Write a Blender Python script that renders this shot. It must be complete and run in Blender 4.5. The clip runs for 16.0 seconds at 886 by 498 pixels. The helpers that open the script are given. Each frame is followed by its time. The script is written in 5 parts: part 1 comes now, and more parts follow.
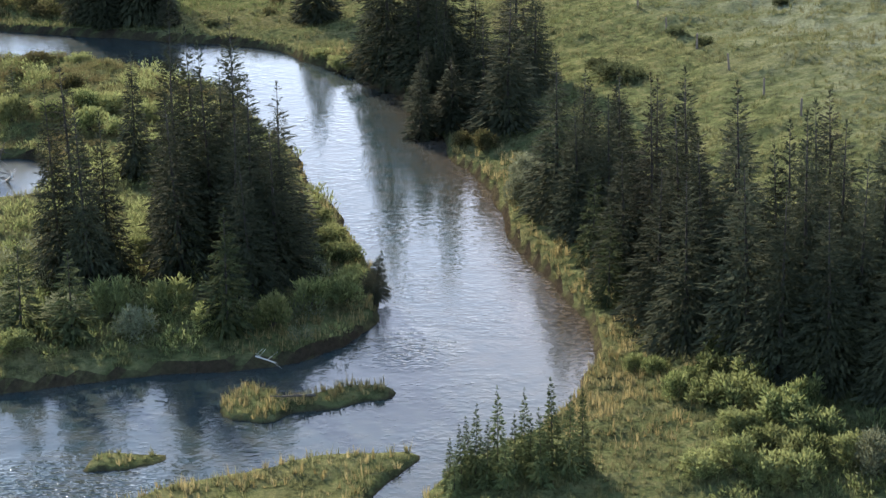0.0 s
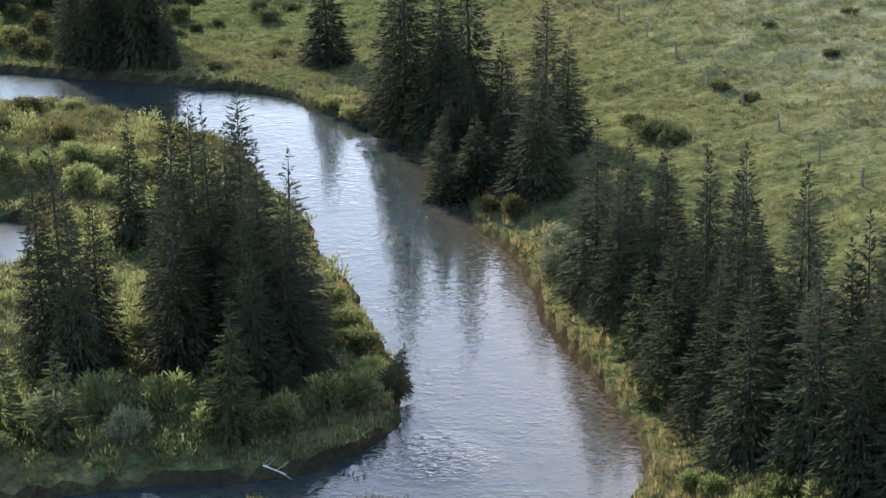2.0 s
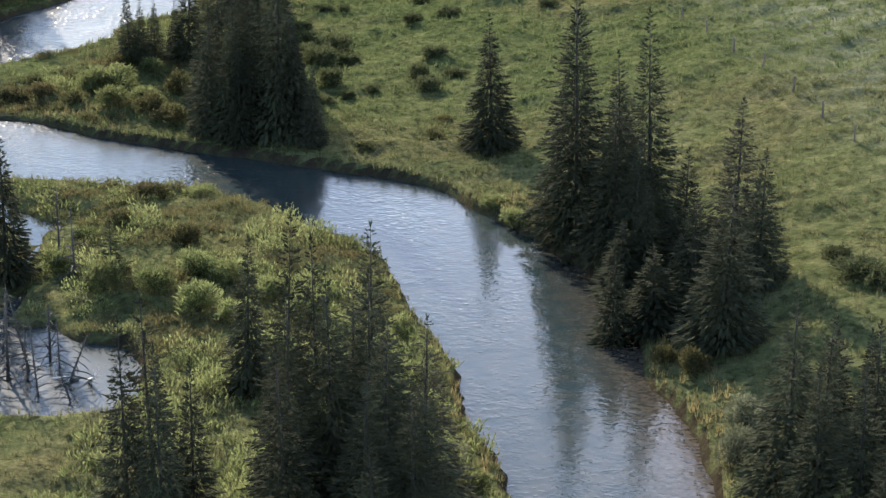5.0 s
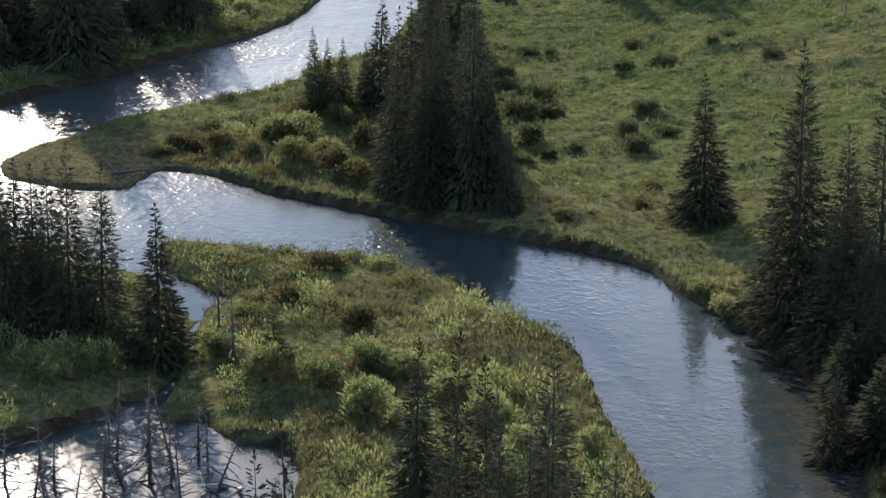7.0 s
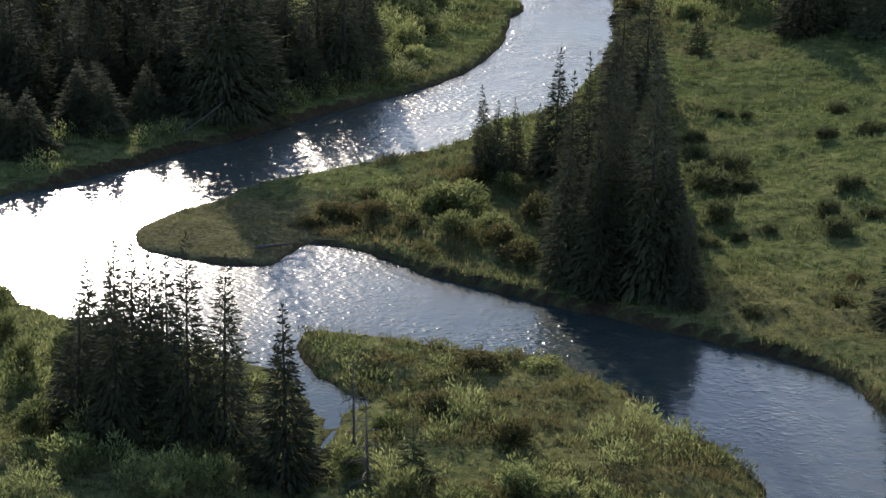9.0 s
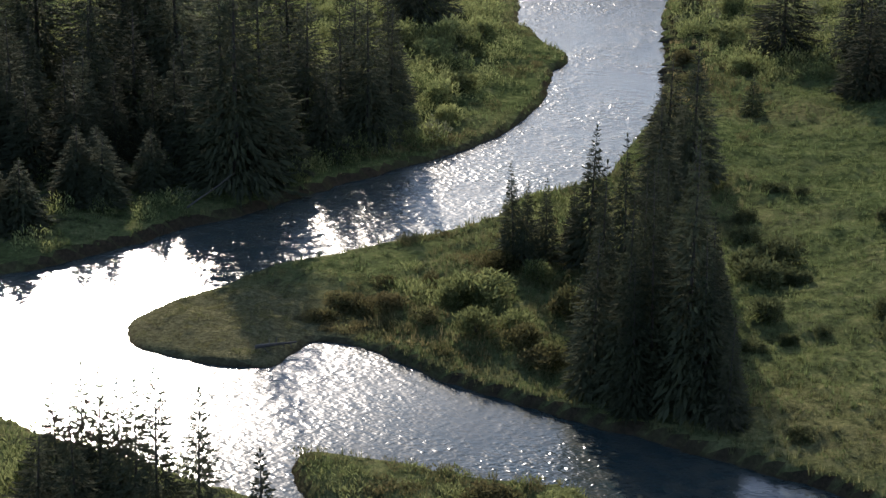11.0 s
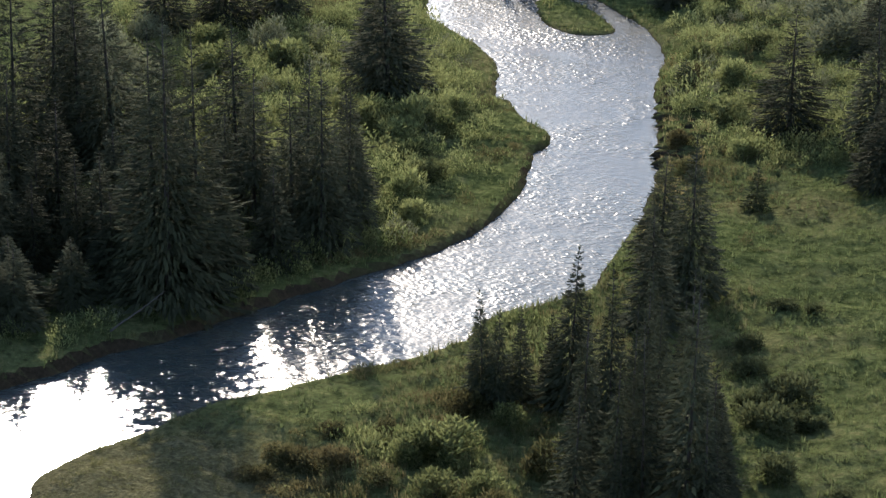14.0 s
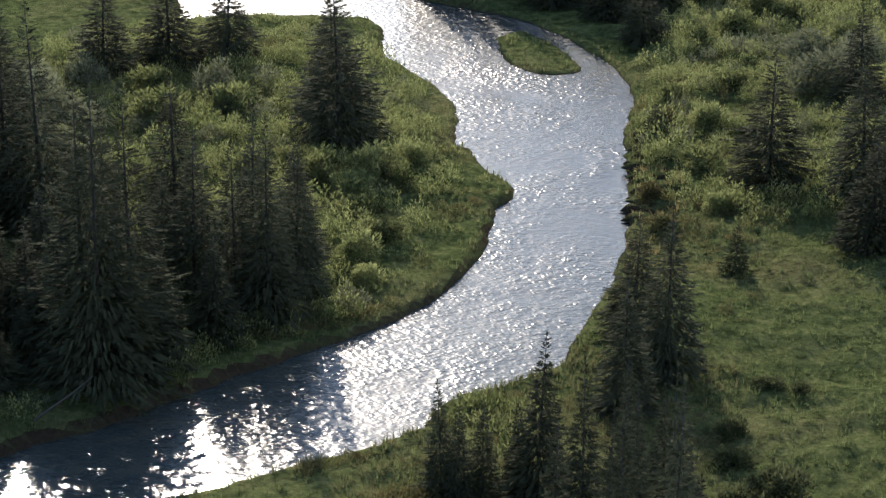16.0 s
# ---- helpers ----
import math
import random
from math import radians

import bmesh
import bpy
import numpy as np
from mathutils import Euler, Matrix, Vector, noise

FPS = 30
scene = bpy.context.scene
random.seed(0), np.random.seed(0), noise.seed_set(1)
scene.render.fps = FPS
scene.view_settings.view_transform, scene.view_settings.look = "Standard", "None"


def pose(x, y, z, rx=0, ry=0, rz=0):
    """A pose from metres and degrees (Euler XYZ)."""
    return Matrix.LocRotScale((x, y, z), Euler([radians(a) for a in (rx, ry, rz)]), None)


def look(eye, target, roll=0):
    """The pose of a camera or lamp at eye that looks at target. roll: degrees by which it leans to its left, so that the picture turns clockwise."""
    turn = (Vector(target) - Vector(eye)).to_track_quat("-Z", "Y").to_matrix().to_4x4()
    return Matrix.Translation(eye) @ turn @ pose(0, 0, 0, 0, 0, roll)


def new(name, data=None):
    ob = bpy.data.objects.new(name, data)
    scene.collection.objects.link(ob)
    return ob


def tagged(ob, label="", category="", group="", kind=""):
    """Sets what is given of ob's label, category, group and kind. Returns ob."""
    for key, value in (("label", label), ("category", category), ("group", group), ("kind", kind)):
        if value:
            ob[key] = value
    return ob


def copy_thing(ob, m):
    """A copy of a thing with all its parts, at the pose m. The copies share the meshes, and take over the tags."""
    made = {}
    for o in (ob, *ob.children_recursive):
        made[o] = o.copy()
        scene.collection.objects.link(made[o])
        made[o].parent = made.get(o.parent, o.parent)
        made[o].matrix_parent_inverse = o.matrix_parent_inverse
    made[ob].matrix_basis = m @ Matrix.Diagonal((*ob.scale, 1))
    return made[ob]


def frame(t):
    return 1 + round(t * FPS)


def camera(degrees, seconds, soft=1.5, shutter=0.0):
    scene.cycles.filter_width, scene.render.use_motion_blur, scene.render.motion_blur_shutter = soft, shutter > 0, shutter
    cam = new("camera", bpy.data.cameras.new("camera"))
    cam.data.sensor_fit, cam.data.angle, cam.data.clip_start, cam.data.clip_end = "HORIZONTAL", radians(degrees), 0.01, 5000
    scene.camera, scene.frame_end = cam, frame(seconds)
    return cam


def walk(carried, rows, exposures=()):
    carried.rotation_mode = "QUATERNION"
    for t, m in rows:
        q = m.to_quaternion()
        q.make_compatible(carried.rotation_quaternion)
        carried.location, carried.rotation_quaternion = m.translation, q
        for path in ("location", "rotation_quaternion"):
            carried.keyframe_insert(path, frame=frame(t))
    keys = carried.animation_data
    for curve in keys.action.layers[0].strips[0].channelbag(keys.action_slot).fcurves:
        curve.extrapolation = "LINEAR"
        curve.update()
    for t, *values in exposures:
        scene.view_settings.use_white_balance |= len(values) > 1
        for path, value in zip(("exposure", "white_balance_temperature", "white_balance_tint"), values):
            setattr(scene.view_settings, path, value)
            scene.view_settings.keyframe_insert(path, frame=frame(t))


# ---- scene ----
cam = camera(19.71, 16.0, soft=1.45)
PATH = [
    (0, (-0.00, 0.00, 50.00), (0.000, 95.318, 19.761), -1.62),
    (0.5, (-0.53, 4.08, 49.85), (-0.544, 99.417, 19.674), -1.50),
    (1, (-1.01, 8.20, 49.78), (-0.985, 103.560, 19.671), -1.34),
    (1.5, (-1.41, 12.30, 49.69), (-1.315, 107.673, 19.621), -1.19),
    (2, (-1.76, 16.60, 49.72), (-1.579, 111.980, 19.662), -1.01),
    (2.5, (-2.00, 20.98, 49.79), (-1.748, 116.366, 19.762), -0.87),
    (3, (-2.21, 25.34, 49.82), (-1.874, 120.742, 19.841), -0.73),
    (3.2, (-2.27, 27.11, 49.89), (-1.919, 122.510, 19.915), -0.70),
    (5.3, (-1.23, 44.64, 53.41), (-9.621, 139.137, 21.798), 0.24),
    (5.5, (-1.28, 46.34, 53.36), (-10.763, 140.735, 21.738), 0.28),
    (6, (-1.54, 50.80, 53.15), (-14.219, 144.844, 21.594), 0.40),
    (6.5, (-1.69, 55.38, 53.01), (-16.123, 149.171, 21.484), 0.45),
    (7, (-1.80, 59.99, 52.83), (-16.991, 153.688, 21.357), 0.39),
    (7.5, (-2.05, 64.70, 52.63), (-18.899, 158.137, 21.241), 0.30),
    (8, (-2.33, 69.31, 52.41), (-20.964, 162.447, 21.149), 0.26),
    (8.5, (-2.67, 73.86, 52.31), (-23.233, 166.601, 21.073), 0.36),
    (9, (-3.04, 78.63, 52.13), (-26.101, 170.797, 20.940), 0.35),
    (9.2, (-3.17, 80.53, 52.04), (-27.276, 172.457, 20.918), 0.30),
    (11.3, (-4.27, 97.62, 53.72), (-30.082, 188.947, 22.200), 0.47),
    (11.5, (-4.50, 99.25, 53.73), (-30.309, 190.587, 22.262), 0.48),
    (12, (-5.18, 103.20, 53.75), (-30.966, 194.561, 22.317), 0.45),
    (12.5, (-5.92, 107.05, 53.78), (-31.672, 198.432, 22.370), 0.50),
    (13, (-6.76, 110.85, 53.80), (-32.447, 202.253, 22.421), 0.53),
    (13.5, (-7.61, 114.54, 53.77), (-33.253, 205.967, 22.417), 0.53),
    (14, (-8.46, 118.13, 53.75), (-34.054, 209.581, 22.430), 0.58),
    (14.5, (-9.25, 121.60, 53.73), (-34.844, 213.067, 22.457), 0.60),
    (15, (-9.98, 124.89, 53.63), (-35.597, 216.390, 22.453), 0.58),
    (15.5, (-10.84, 128.11, 53.59), (-35.312, 219.931, 22.464), 0.59),
    (16, (-11.66, 131.14, 53.62), (-35.861, 223.036, 22.494), 0.53),
]
walk(cam, [(t, look(eye, target, roll)) for t, eye, target, roll in PATH],
     exposures=[(0.0, 1.9, 6850, 14), (3.2, 1.95, 6850, 14), (6.5, 1.55, 6800, 15), (9.0, 1.2, 6740, 15), (11.5, 1.05, 6740, 15), (12.5, 1.4, 6740, 15), (16.0, 1.25, 6740, 15)])

# ---- light: low sun ahead of the camera, clear sky ----
SUN_EL, SUN_ROT = radians(22.5), radians(24.8)
SUN_DIR = Vector((-math.sin(SUN_ROT) * math.cos(SUN_EL), math.cos(SUN_ROT) * math.cos(SUN_EL), math.sin(SUN_EL)))
world = bpy.data.worlds.new("sky")
scene.world = world
world.use_nodes = True
wn = world.node_tree.nodes
sky = wn.new("ShaderNodeTexSky")
sky.sky_type, sky.sun_disc = "NISHITA", False
sky.sun_elevation, sky.sun_rotation, sky.altitude, sky.dust_density = SUN_EL, SUN_ROT, 1200, 1.6
sky.air_density, sky.ozone_density = 1.0, 1.5
wn["Background"].inputs["Strength"].default_value = 0.18
world.node_tree.links.new(sky.outputs[0], wn["Background"].inputs["Color"])
sun = new("sun", bpy.data.lights.new("sun", "SUN"))
sun.data.energy, sun.data.angle, sun.data.color = 4.6, radians(0.53), (1.0, 0.93, 0.82)
sun.matrix_world = look((0, 0, 200), Vector((0, 0, 200)) - SUN_DIR)


# ---- materials ----
def nodes_of(name):
    m = bpy.data.materials.new(name)
    m.use_nodes = True
    nt = m.node_tree
    nt.nodes.clear()
    out = nt.nodes.new("ShaderNodeOutputMaterial")
    return m, nt, out


def node(nt, kind, **inputs):
    n = nt.nodes.new(kind)
    for k, v in inputs.items():
        key = k.replace("_", " ")
        if isinstance(v, bpy.types.NodeSocket):
            nt.links.new(v, n.inputs[key])
        else:
            n.inputs[key].default_value = v
    return n


def ramp(nt, fac, stops):
    n = nt.nodes.new("ShaderNodeValToRGB")
    nt.links.new(fac, n.inputs[0])
    els = n.color_ramp.elements
    while len(els) < len(stops):
        els.new(0.5)
    for e, (p, c) in zip(els, stops):
        e.position, e.color = p, (*c, 1)
    return n.outputs[0]


def blend(nt, fac, a, b, mode="MIX"):
    n = nt.nodes.new("ShaderNodeMix")
    n.data_type, n.blend_type = "RGBA", mode
    for sock, v in ((n.inputs[0], fac), (n.inputs[6], a), (n.inputs[7], b)):
        if isinstance(v, bpy.types.NodeSocket):
            nt.links.new(v, sock)
        elif isinstance(v, (int, float)):
            sock.default_value = v
        else:
            sock.default_value = (*v, 1)
    return n.outputs[2]


def coords(nt, scale=(1, 1, 1), rot=0.0):
    g = nt.nodes.new("ShaderNodeNewGeometry")
    m = nt.nodes.new("ShaderNodeMapping")
    m.inputs["Scale"].default_value = scale
    m.inputs["Rotation"].default_value = (0, 0, rot)
    nt.links.new(g.outputs["Position"], m.inputs[0])
    return m.outputs[0]


def foliage(name, dark, mid, light, glow=0.35, warm=None):
    """Leaves or needles: colour varies from leaf to leaf and from plant to plant, and light comes through them."""
    m, nt, out = nodes_of(name)
    geo = nt.nodes.new("ShaderNodeNewGeometry")
    inf = nt.nodes.new("ShaderNodeObjectInfo")
    col = ramp(nt, geo.outputs["Random Per Island"], [(0.0, dark), (0.55, mid), (1.0, light)])
    big = node(nt, "ShaderNodeTexNoise", Scale=0.35, Detail=3.0, Vector=coords(nt))
    col = blend(nt, ramp(nt, big.outputs[0], [(0.35, (0, 0, 0)), (0.65, (0.7, 0.7, 0.7))]), col, warm or light)
    hsv = node(nt, "ShaderNodeHueSaturation", Color=col)
    rng = node(nt, "ShaderNodeMapRange", Value=inf.outputs["Random"])
    rng.inputs["To Min"].default_value, rng.inputs["To Max"].default_value = 0.7, 1.3
    nt.links.new(rng.outputs[0], hsv.inputs["Value"])
    d = node(nt, "ShaderNodeBsdfPrincipled", Base_Color=hsv.outputs[0], Roughness=0.95)
    d.inputs["Specular IOR Level"].default_value = 0.02
    t = node(nt, "ShaderNodeBsdfTranslucent", Color=hsv.outputs[0])
    mix = nt.nodes.new("ShaderNodeMixShader")
    mix.inputs[0].default_value = glow
    nt.links.new(d.outputs[0], mix.inputs[1])
    nt.links.new(t.outputs[0], mix.inputs[2])
    nt.links.new(mix.outputs[0], out.inputs[0])
    return m


def bark(name, a, b):
    m, nt, out = nodes_of(name)
    n = node(nt, "ShaderNodeTexNoise", Scale=6.0, Detail=6.0, Vector=coords(nt, (1, 1, 0.25)))
    n2 = node(nt, "ShaderNodeTexNoise", Scale=0.8, Detail=2.0, Vector=coords(nt))
    col = blend(nt, n2.outputs[0], ramp(nt, n.outputs[0], [(0.3, a), (0.7, b)]), b)
    bump = node(nt, "ShaderNodeBump", Height=n.outputs[0], Strength=0.6, Distance=0.03)
    p = node(nt, "ShaderNodeBsdfPrincipled", Base_Color=col, Roughness=0.9, Normal=bump.outputs[0])
    nt.links.new(p.outputs[0], out.inputs[0])
    return m


def ground_material():
    m, nt, out = nodes_of("meadow")
    big = node(nt, "ShaderNodeTexNoise", Scale=0.06, Detail=4.0, Roughness=0.6, Vector=coords(nt))
    mid = node(nt, "ShaderNodeTexNoise", Scale=0.45, Detail=5.0, Roughness=0.65, Vector=coords(nt))
    fine = node(nt, "ShaderNodeTexNoise", Scale=3.5, Detail=6.0, Roughness=0.7, Vector=coords(nt))
    green = ramp(nt, mid.outputs[0], [(0.3, (0.052, 0.066, 0.026)), (0.55, (0.094, 0.106, 0.044)), (0.75, (0.14, 0.136, 0.068))])
    dry = ramp(nt, fine.outputs[0], [(0.3, (0.07, 0.06, 0.03)), (0.7, (0.16, 0.135, 0.065))])
    col = blend(nt, ramp(nt, big.outputs[0], [(0.5, (0, 0, 0)), (0.72, (0.75, 0.75, 0.75))]), green, dry)
    tus = node(nt, "ShaderNodeTexNoise", Scale=1.1, Detail=3.0, Roughness=0.6, Vector=coords(nt))
    col = blend(nt, ramp(nt, tus.outputs[0], [(0.52, (0, 0, 0)), (0.68, (0.8, 0.8, 0.8))]), col, (0.145, 0.142, 0.062))
    col = blend(nt, ramp(nt, tus.outputs[0], [(0.33, (0.85, 0.85, 0.85)), (0.46, (0, 0, 0))]), col, (0.034, 0.04, 0.018))
    place = nt.nodes.new("ShaderNodeSeparateXYZ")
    nt.links.new(coords(nt), place.inputs[0])
    north = node(nt, "ShaderNodeMapRange", Value=place.outputs[1])
    north.inputs["From Min"].default_value, north.inputs["From Max"].default_value = 222.0, 262.0
    lush = ramp(nt, tus.outputs[0], [(0.33, (0.031, 0.043, 0.016)), (0.55, (0.068, 0.087, 0.031)), (0.72, (0.112, 0.12, 0.05))])
    patchy = nt.nodes.new("ShaderNodeMath")
    patchy.operation = "MULTIPLY"
    nt.links.new(north.outputs[0], patchy.inputs[0])
    nt.links.new(ramp(nt, big.outputs[0], [(0.42, (0.95, 0.95, 0.95)), (0.64, (0.15, 0.15, 0.15))]), patchy.inputs[1])
    col = blend(nt, patchy.outputs[0], col, lush)
    tip = node(nt, "ShaderNodeVectorMath", Vector=coords(nt))
    tip.operation = "DISTANCE"
    tip.inputs[1].default_value = (-56, 231.5, 0.5)
    worn = node(nt, "ShaderNodeMapRange", Value=tip.outputs["Value"])
    worn.inputs["From Min"].default_value, worn.inputs["From Max"].default_value = 11.0, 6.0
    worn.inputs["To Max"].default_value = 0.75
    turf = ramp(nt, fine.outputs[0], [(0.3, (0.05, 0.048, 0.026)), (0.7, (0.13, 0.118, 0.068))])
    col = blend(nt, worn.outputs[0], col, turf)
    shade = ramp(nt, fine.outputs[0], [(0.25, (0.55, 0.55, 0.55)), (0.7, (1.15, 1.15, 1.15))])
    col = blend(nt, 1.0, col, shade, "MULTIPLY")
    # frosty grey-green sage on the bench above the fence
    at = nt.nodes.new("ShaderNodeSeparateXYZ")
    nt.links.new(coords(nt), at.inputs[0])
    line = nt.nodes.new("ShaderNodeMath")
    line.operation = "MULTIPLY_ADD"
    nt.links.new(at.outputs[1], line.inputs[0])
    line.inputs[1].default_value = 0.25
    nt.links.new(at.outputs[0], line.inputs[2])
    far = node(nt, "ShaderNodeMapRange", Value=line.outputs[0])
    far.inputs["From Min"].default_value, far.inputs["From Max"].default_value = 66.0, 78.0
    sage = ramp(nt, mid.outputs[0], [(0.35, (0.085, 0.095, 0.045)), (0.6, (0.15, 0.16, 0.1))])
    sage = blend(nt, 1.0, sage, shade, "MULTIPLY")
    part_sage = nt.nodes.new("ShaderNodeMath")
    part_sage.operation = "MULTIPLY"
    nt.links.new(far.outputs[0], part_sage.inputs[0])
    nt.links.new(ramp(nt, mid.outputs[0], [(0.3, (0.5, 0.5, 0.5)), (0.6, (1, 1, 1))]), part_sage.inputs[1])
    col = blend(nt, part_sage.outputs[0], col, sage)
    # bare soil where the bank is cut steep, gravel and silt under water
    geo = nt.nodes.new("ShaderNodeNewGeometry")
    sep = nt.nodes.new("ShaderNodeSeparateXYZ")
    nt.links.new(geo.outputs["True Normal"], sep.inputs[0])
    steep = ramp(nt, sep.outputs[2], [(0.55, (1, 1, 1)), (0.85, (0, 0, 0))])
    soil = ramp(nt, fine.outputs[0], [(0.3, (0.018, 0.015, 0.01)), (0.7, (0.05, 0.038, 0.025))])
    col = blend(nt, steep, col, soil)
    low = node(nt, "ShaderNodeMapRange", Value=at.outputs[2])
    low.inputs["From Min"].default_value, low.inputs["From Max"].default_value = 0.12, -0.02
    col = blend(nt, low.outputs[0], col, soil)
    h = nt.nodes.new("ShaderNodeMath")
    h.operation = "ADD"
    nt.links.new(fine.outputs[0], h.inputs[0])
    nt.links.new(mid.outputs[0], h.inputs[1])
    bump = node(nt, "ShaderNodeBump", Height=h.outputs[0], Strength=1.0, Distance=0.3)
    p = node(nt, "ShaderNodeBsdfPrincipled", Base_Color=col, Roughness=0.95, Normal=bump.outputs[0])
    p.inputs["Specular IOR Level"].default_value = 0.0
    nt.links.new(p.outputs[0], out.inputs[0])
    return m


def water_material():
    m, nt, out = nodes_of("river_water")
    # chop, ripples, scattered steep wavelets and a slow swirl of the current
    chop = node(nt, "ShaderNodeTexNoise", Scale=1.25, Detail=2.0, Roughness=0.5, Vector=coords(nt, (1.0, 1.25, 1), 0.35))
    rip = node(nt, "ShaderNodeTexNoise", Scale=2.5, Detail=1.0, Roughness=0.5, Vector=coords(nt, (1.0, 1.2, 1), 0.5))
    wave = node(nt, "ShaderNodeTexNoise", Scale=1.8, Detail=1.0, Roughness=0.5, Vector=coords(nt, (1.0, 1.2, 1), 0.2))
    crest = ramp(nt, wave.outputs[0], [(0.58, (0, 0, 0)), (0.76, (1, 1, 1))])
    swirl = node(nt, "ShaderNodeTexNoise", Scale=0.14, Detail=3.0, Distortion=0.6, Vector=coords(nt))
    rough = node(nt, "ShaderNodeMapRange", Value=swirl.outputs[0])
    rough.inputs["From Min"].default_value, rough.inputs["From Max"].default_value = 0.35, 0.65
    rough.inputs["To Min"].default_value, rough.inputs["To Max"].default_value = 0.3, 1.0
    h = nt.nodes.new("ShaderNodeMath")
    h.operation = "MULTIPLY_ADD"
    nt.links.new(rip.outputs[0], h.inputs[0])
    h.inputs[1].default_value = 0.6
    steep = nt.nodes.new("ShaderNodeMath")
    steep.operation = "MULTIPLY_ADD"
    nt.links.new(crest, steep.inputs[0])
    steep.inputs[1].default_value = 0.35
    nt.links.new(chop.outputs[0], steep.inputs[2])
    nt.links.new(steep.outputs[0], h.inputs[2])
    hh = nt.nodes.new("ShaderNodeMath")
    hh.operation = "MULTIPLY"
    nt.links.new(h.outputs[0], hh.inputs[0])
    # quicker, choppier water upstream of the bend
    where = nt.nodes.new("ShaderNodeSeparateXYZ")
    nt.links.new(coords(nt), where.inputs[0])
    quick = node(nt, "ShaderNodeMapRange", Value=where.outputs[1])
    quick.inputs["From Min"].default_value, quick.inputs["From Max"].default_value = 205.0, 250.0
    quick.inputs["To Min"].default_value, quick.inputs["To Max"].default_value = 0.24, 0.85
    speed = nt.nodes.new("ShaderNodeMath")
    speed.operation = "MULTIPLY"
    nt.links.new(rough.outputs[0], speed.inputs[0])
    nt.links.new(quick.outputs[0], speed.inputs[1])
    # riffles over the shallow bars
    broken = speed.outputs[0]
    for x, y, near, far, lift in ((-20.0, 117.0, 2.0, 8.0, 1.5), (-2.4, 138.6, 1.0, 4.0, 0.8), (-60.5, 336.5, 2.0, 6.0, 0.7), (-31.0, 216.5, 2.0, 6.0, 0.5)):
        gap = node(nt, "ShaderNodeVectorMath", Vector=coords(nt))
        gap.operation = "DISTANCE"
        gap.inputs[1].default_value = (x, y, 0)
        riffle = node(nt, "ShaderNodeMapRange", Value=gap.outputs["Value"])
        riffle.inputs["From Min"].default_value, riffle.inputs["From Max"].default_value = far, near
        riffle.inputs["To Max"].default_value = lift
        more = nt.nodes.new("ShaderNodeMath")
        more.operation = "ADD"
        nt.links.new(broken, more.inputs[0])
        nt.links.new(riffle.outputs[0], more.inputs[1])
        broken = more.outputs[0]
    # still water in the pond
    off = node(nt, "ShaderNodeVectorMath", Vector=coords(nt))
    off.operation = "DISTANCE"
    off.inputs[1].default_value = (-39, 178, 0)
    still = node(nt, "ShaderNodeMapRange", Value=off.outputs["Value"])
    still.inputs["From Min"].default_value, still.inputs["From Max"].default_value = 14.0, 20.0
    still.inputs["To Min"].default_value, still.inputs["To Max"].default_value = 0.06, 1.0
    amp = nt.nodes.new("ShaderNodeMath")
    amp.operation = "MULTIPLY"
    nt.links.new(broken, amp.inputs[0])
    nt.links.new(still.outputs[0], amp.inputs[1])
    nt.links.new(amp.outputs[0], hh.inputs[1])
    gloss = node(nt, "ShaderNodeMapRange", Value=still.outputs[0])
    gloss.inputs["To Min"].default_value, gloss.inputs["To Max"].default_value = 0.25, 0.04
    # the fast water is broken by ripples too fine to build
    fine = node(nt, "ShaderNodeMapRange", Value=where.outputs[1])
    fine.inputs["From Min"].default_value, fine.inputs["From Max"].default_value = 196.0, 236.0
    fine.inputs["To Min"].default_value, fine.inputs["To Max"].default_value = 0.045, 0.27
    sheen = nt.nodes.new("ShaderNodeMath")
    sheen.operation = "MAXIMUM"
    nt.links.new(gloss.outputs[0], sheen.inputs[0])
    nt.links.new(fine.outputs[0], sheen.inputs[1])
    bump = node(nt, "ShaderNodeBump", Height=hh.outputs[0], Strength=1.0, Distance=0.1)
    bed = node(nt, "ShaderNodeTexNoise", Scale=0.7, Detail=5.0, Vector=coords(nt))
    col = ramp(nt, bed.outputs[0], [(0.35, (0.013, 0.024, 0.025)), (0.65, (0.030, 0.035, 0.030))])
    edge = nt.nodes.new("ShaderNodeMath")
    edge.operation = "MULTIPLY_ADD"
    nt.links.new(where.outputs[1], edge.inputs[0])
    edge.inputs[1].default_value = 0.17
    nt.links.new(where.outputs[0], edge.inputs[2])
    shallow = node(nt, "ShaderNodeMapRange", Value=edge.outputs[0])
    shallow.inputs["From Min"].default_value, shallow.inputs["From Max"].default_value = 27.5, 32.5
    gravel = ramp(nt, rip.outputs[0], [(0.35, (0.022, 0.018, 0.013)), (0.65, (0.07, 0.055, 0.038))])
    col = blend(nt, shallow.outputs[0], col, gravel)
    p = node(nt, "ShaderNodeBsdfPrincipled", Base_Color=col, Roughness=sheen.outputs[0], IOR=1.33, Normal=bump.outputs[0])
    p.inputs["Specular IOR Level"].default_value = 0.24
    nt.links.new(p.outputs[0], out.inputs[0])
    return m


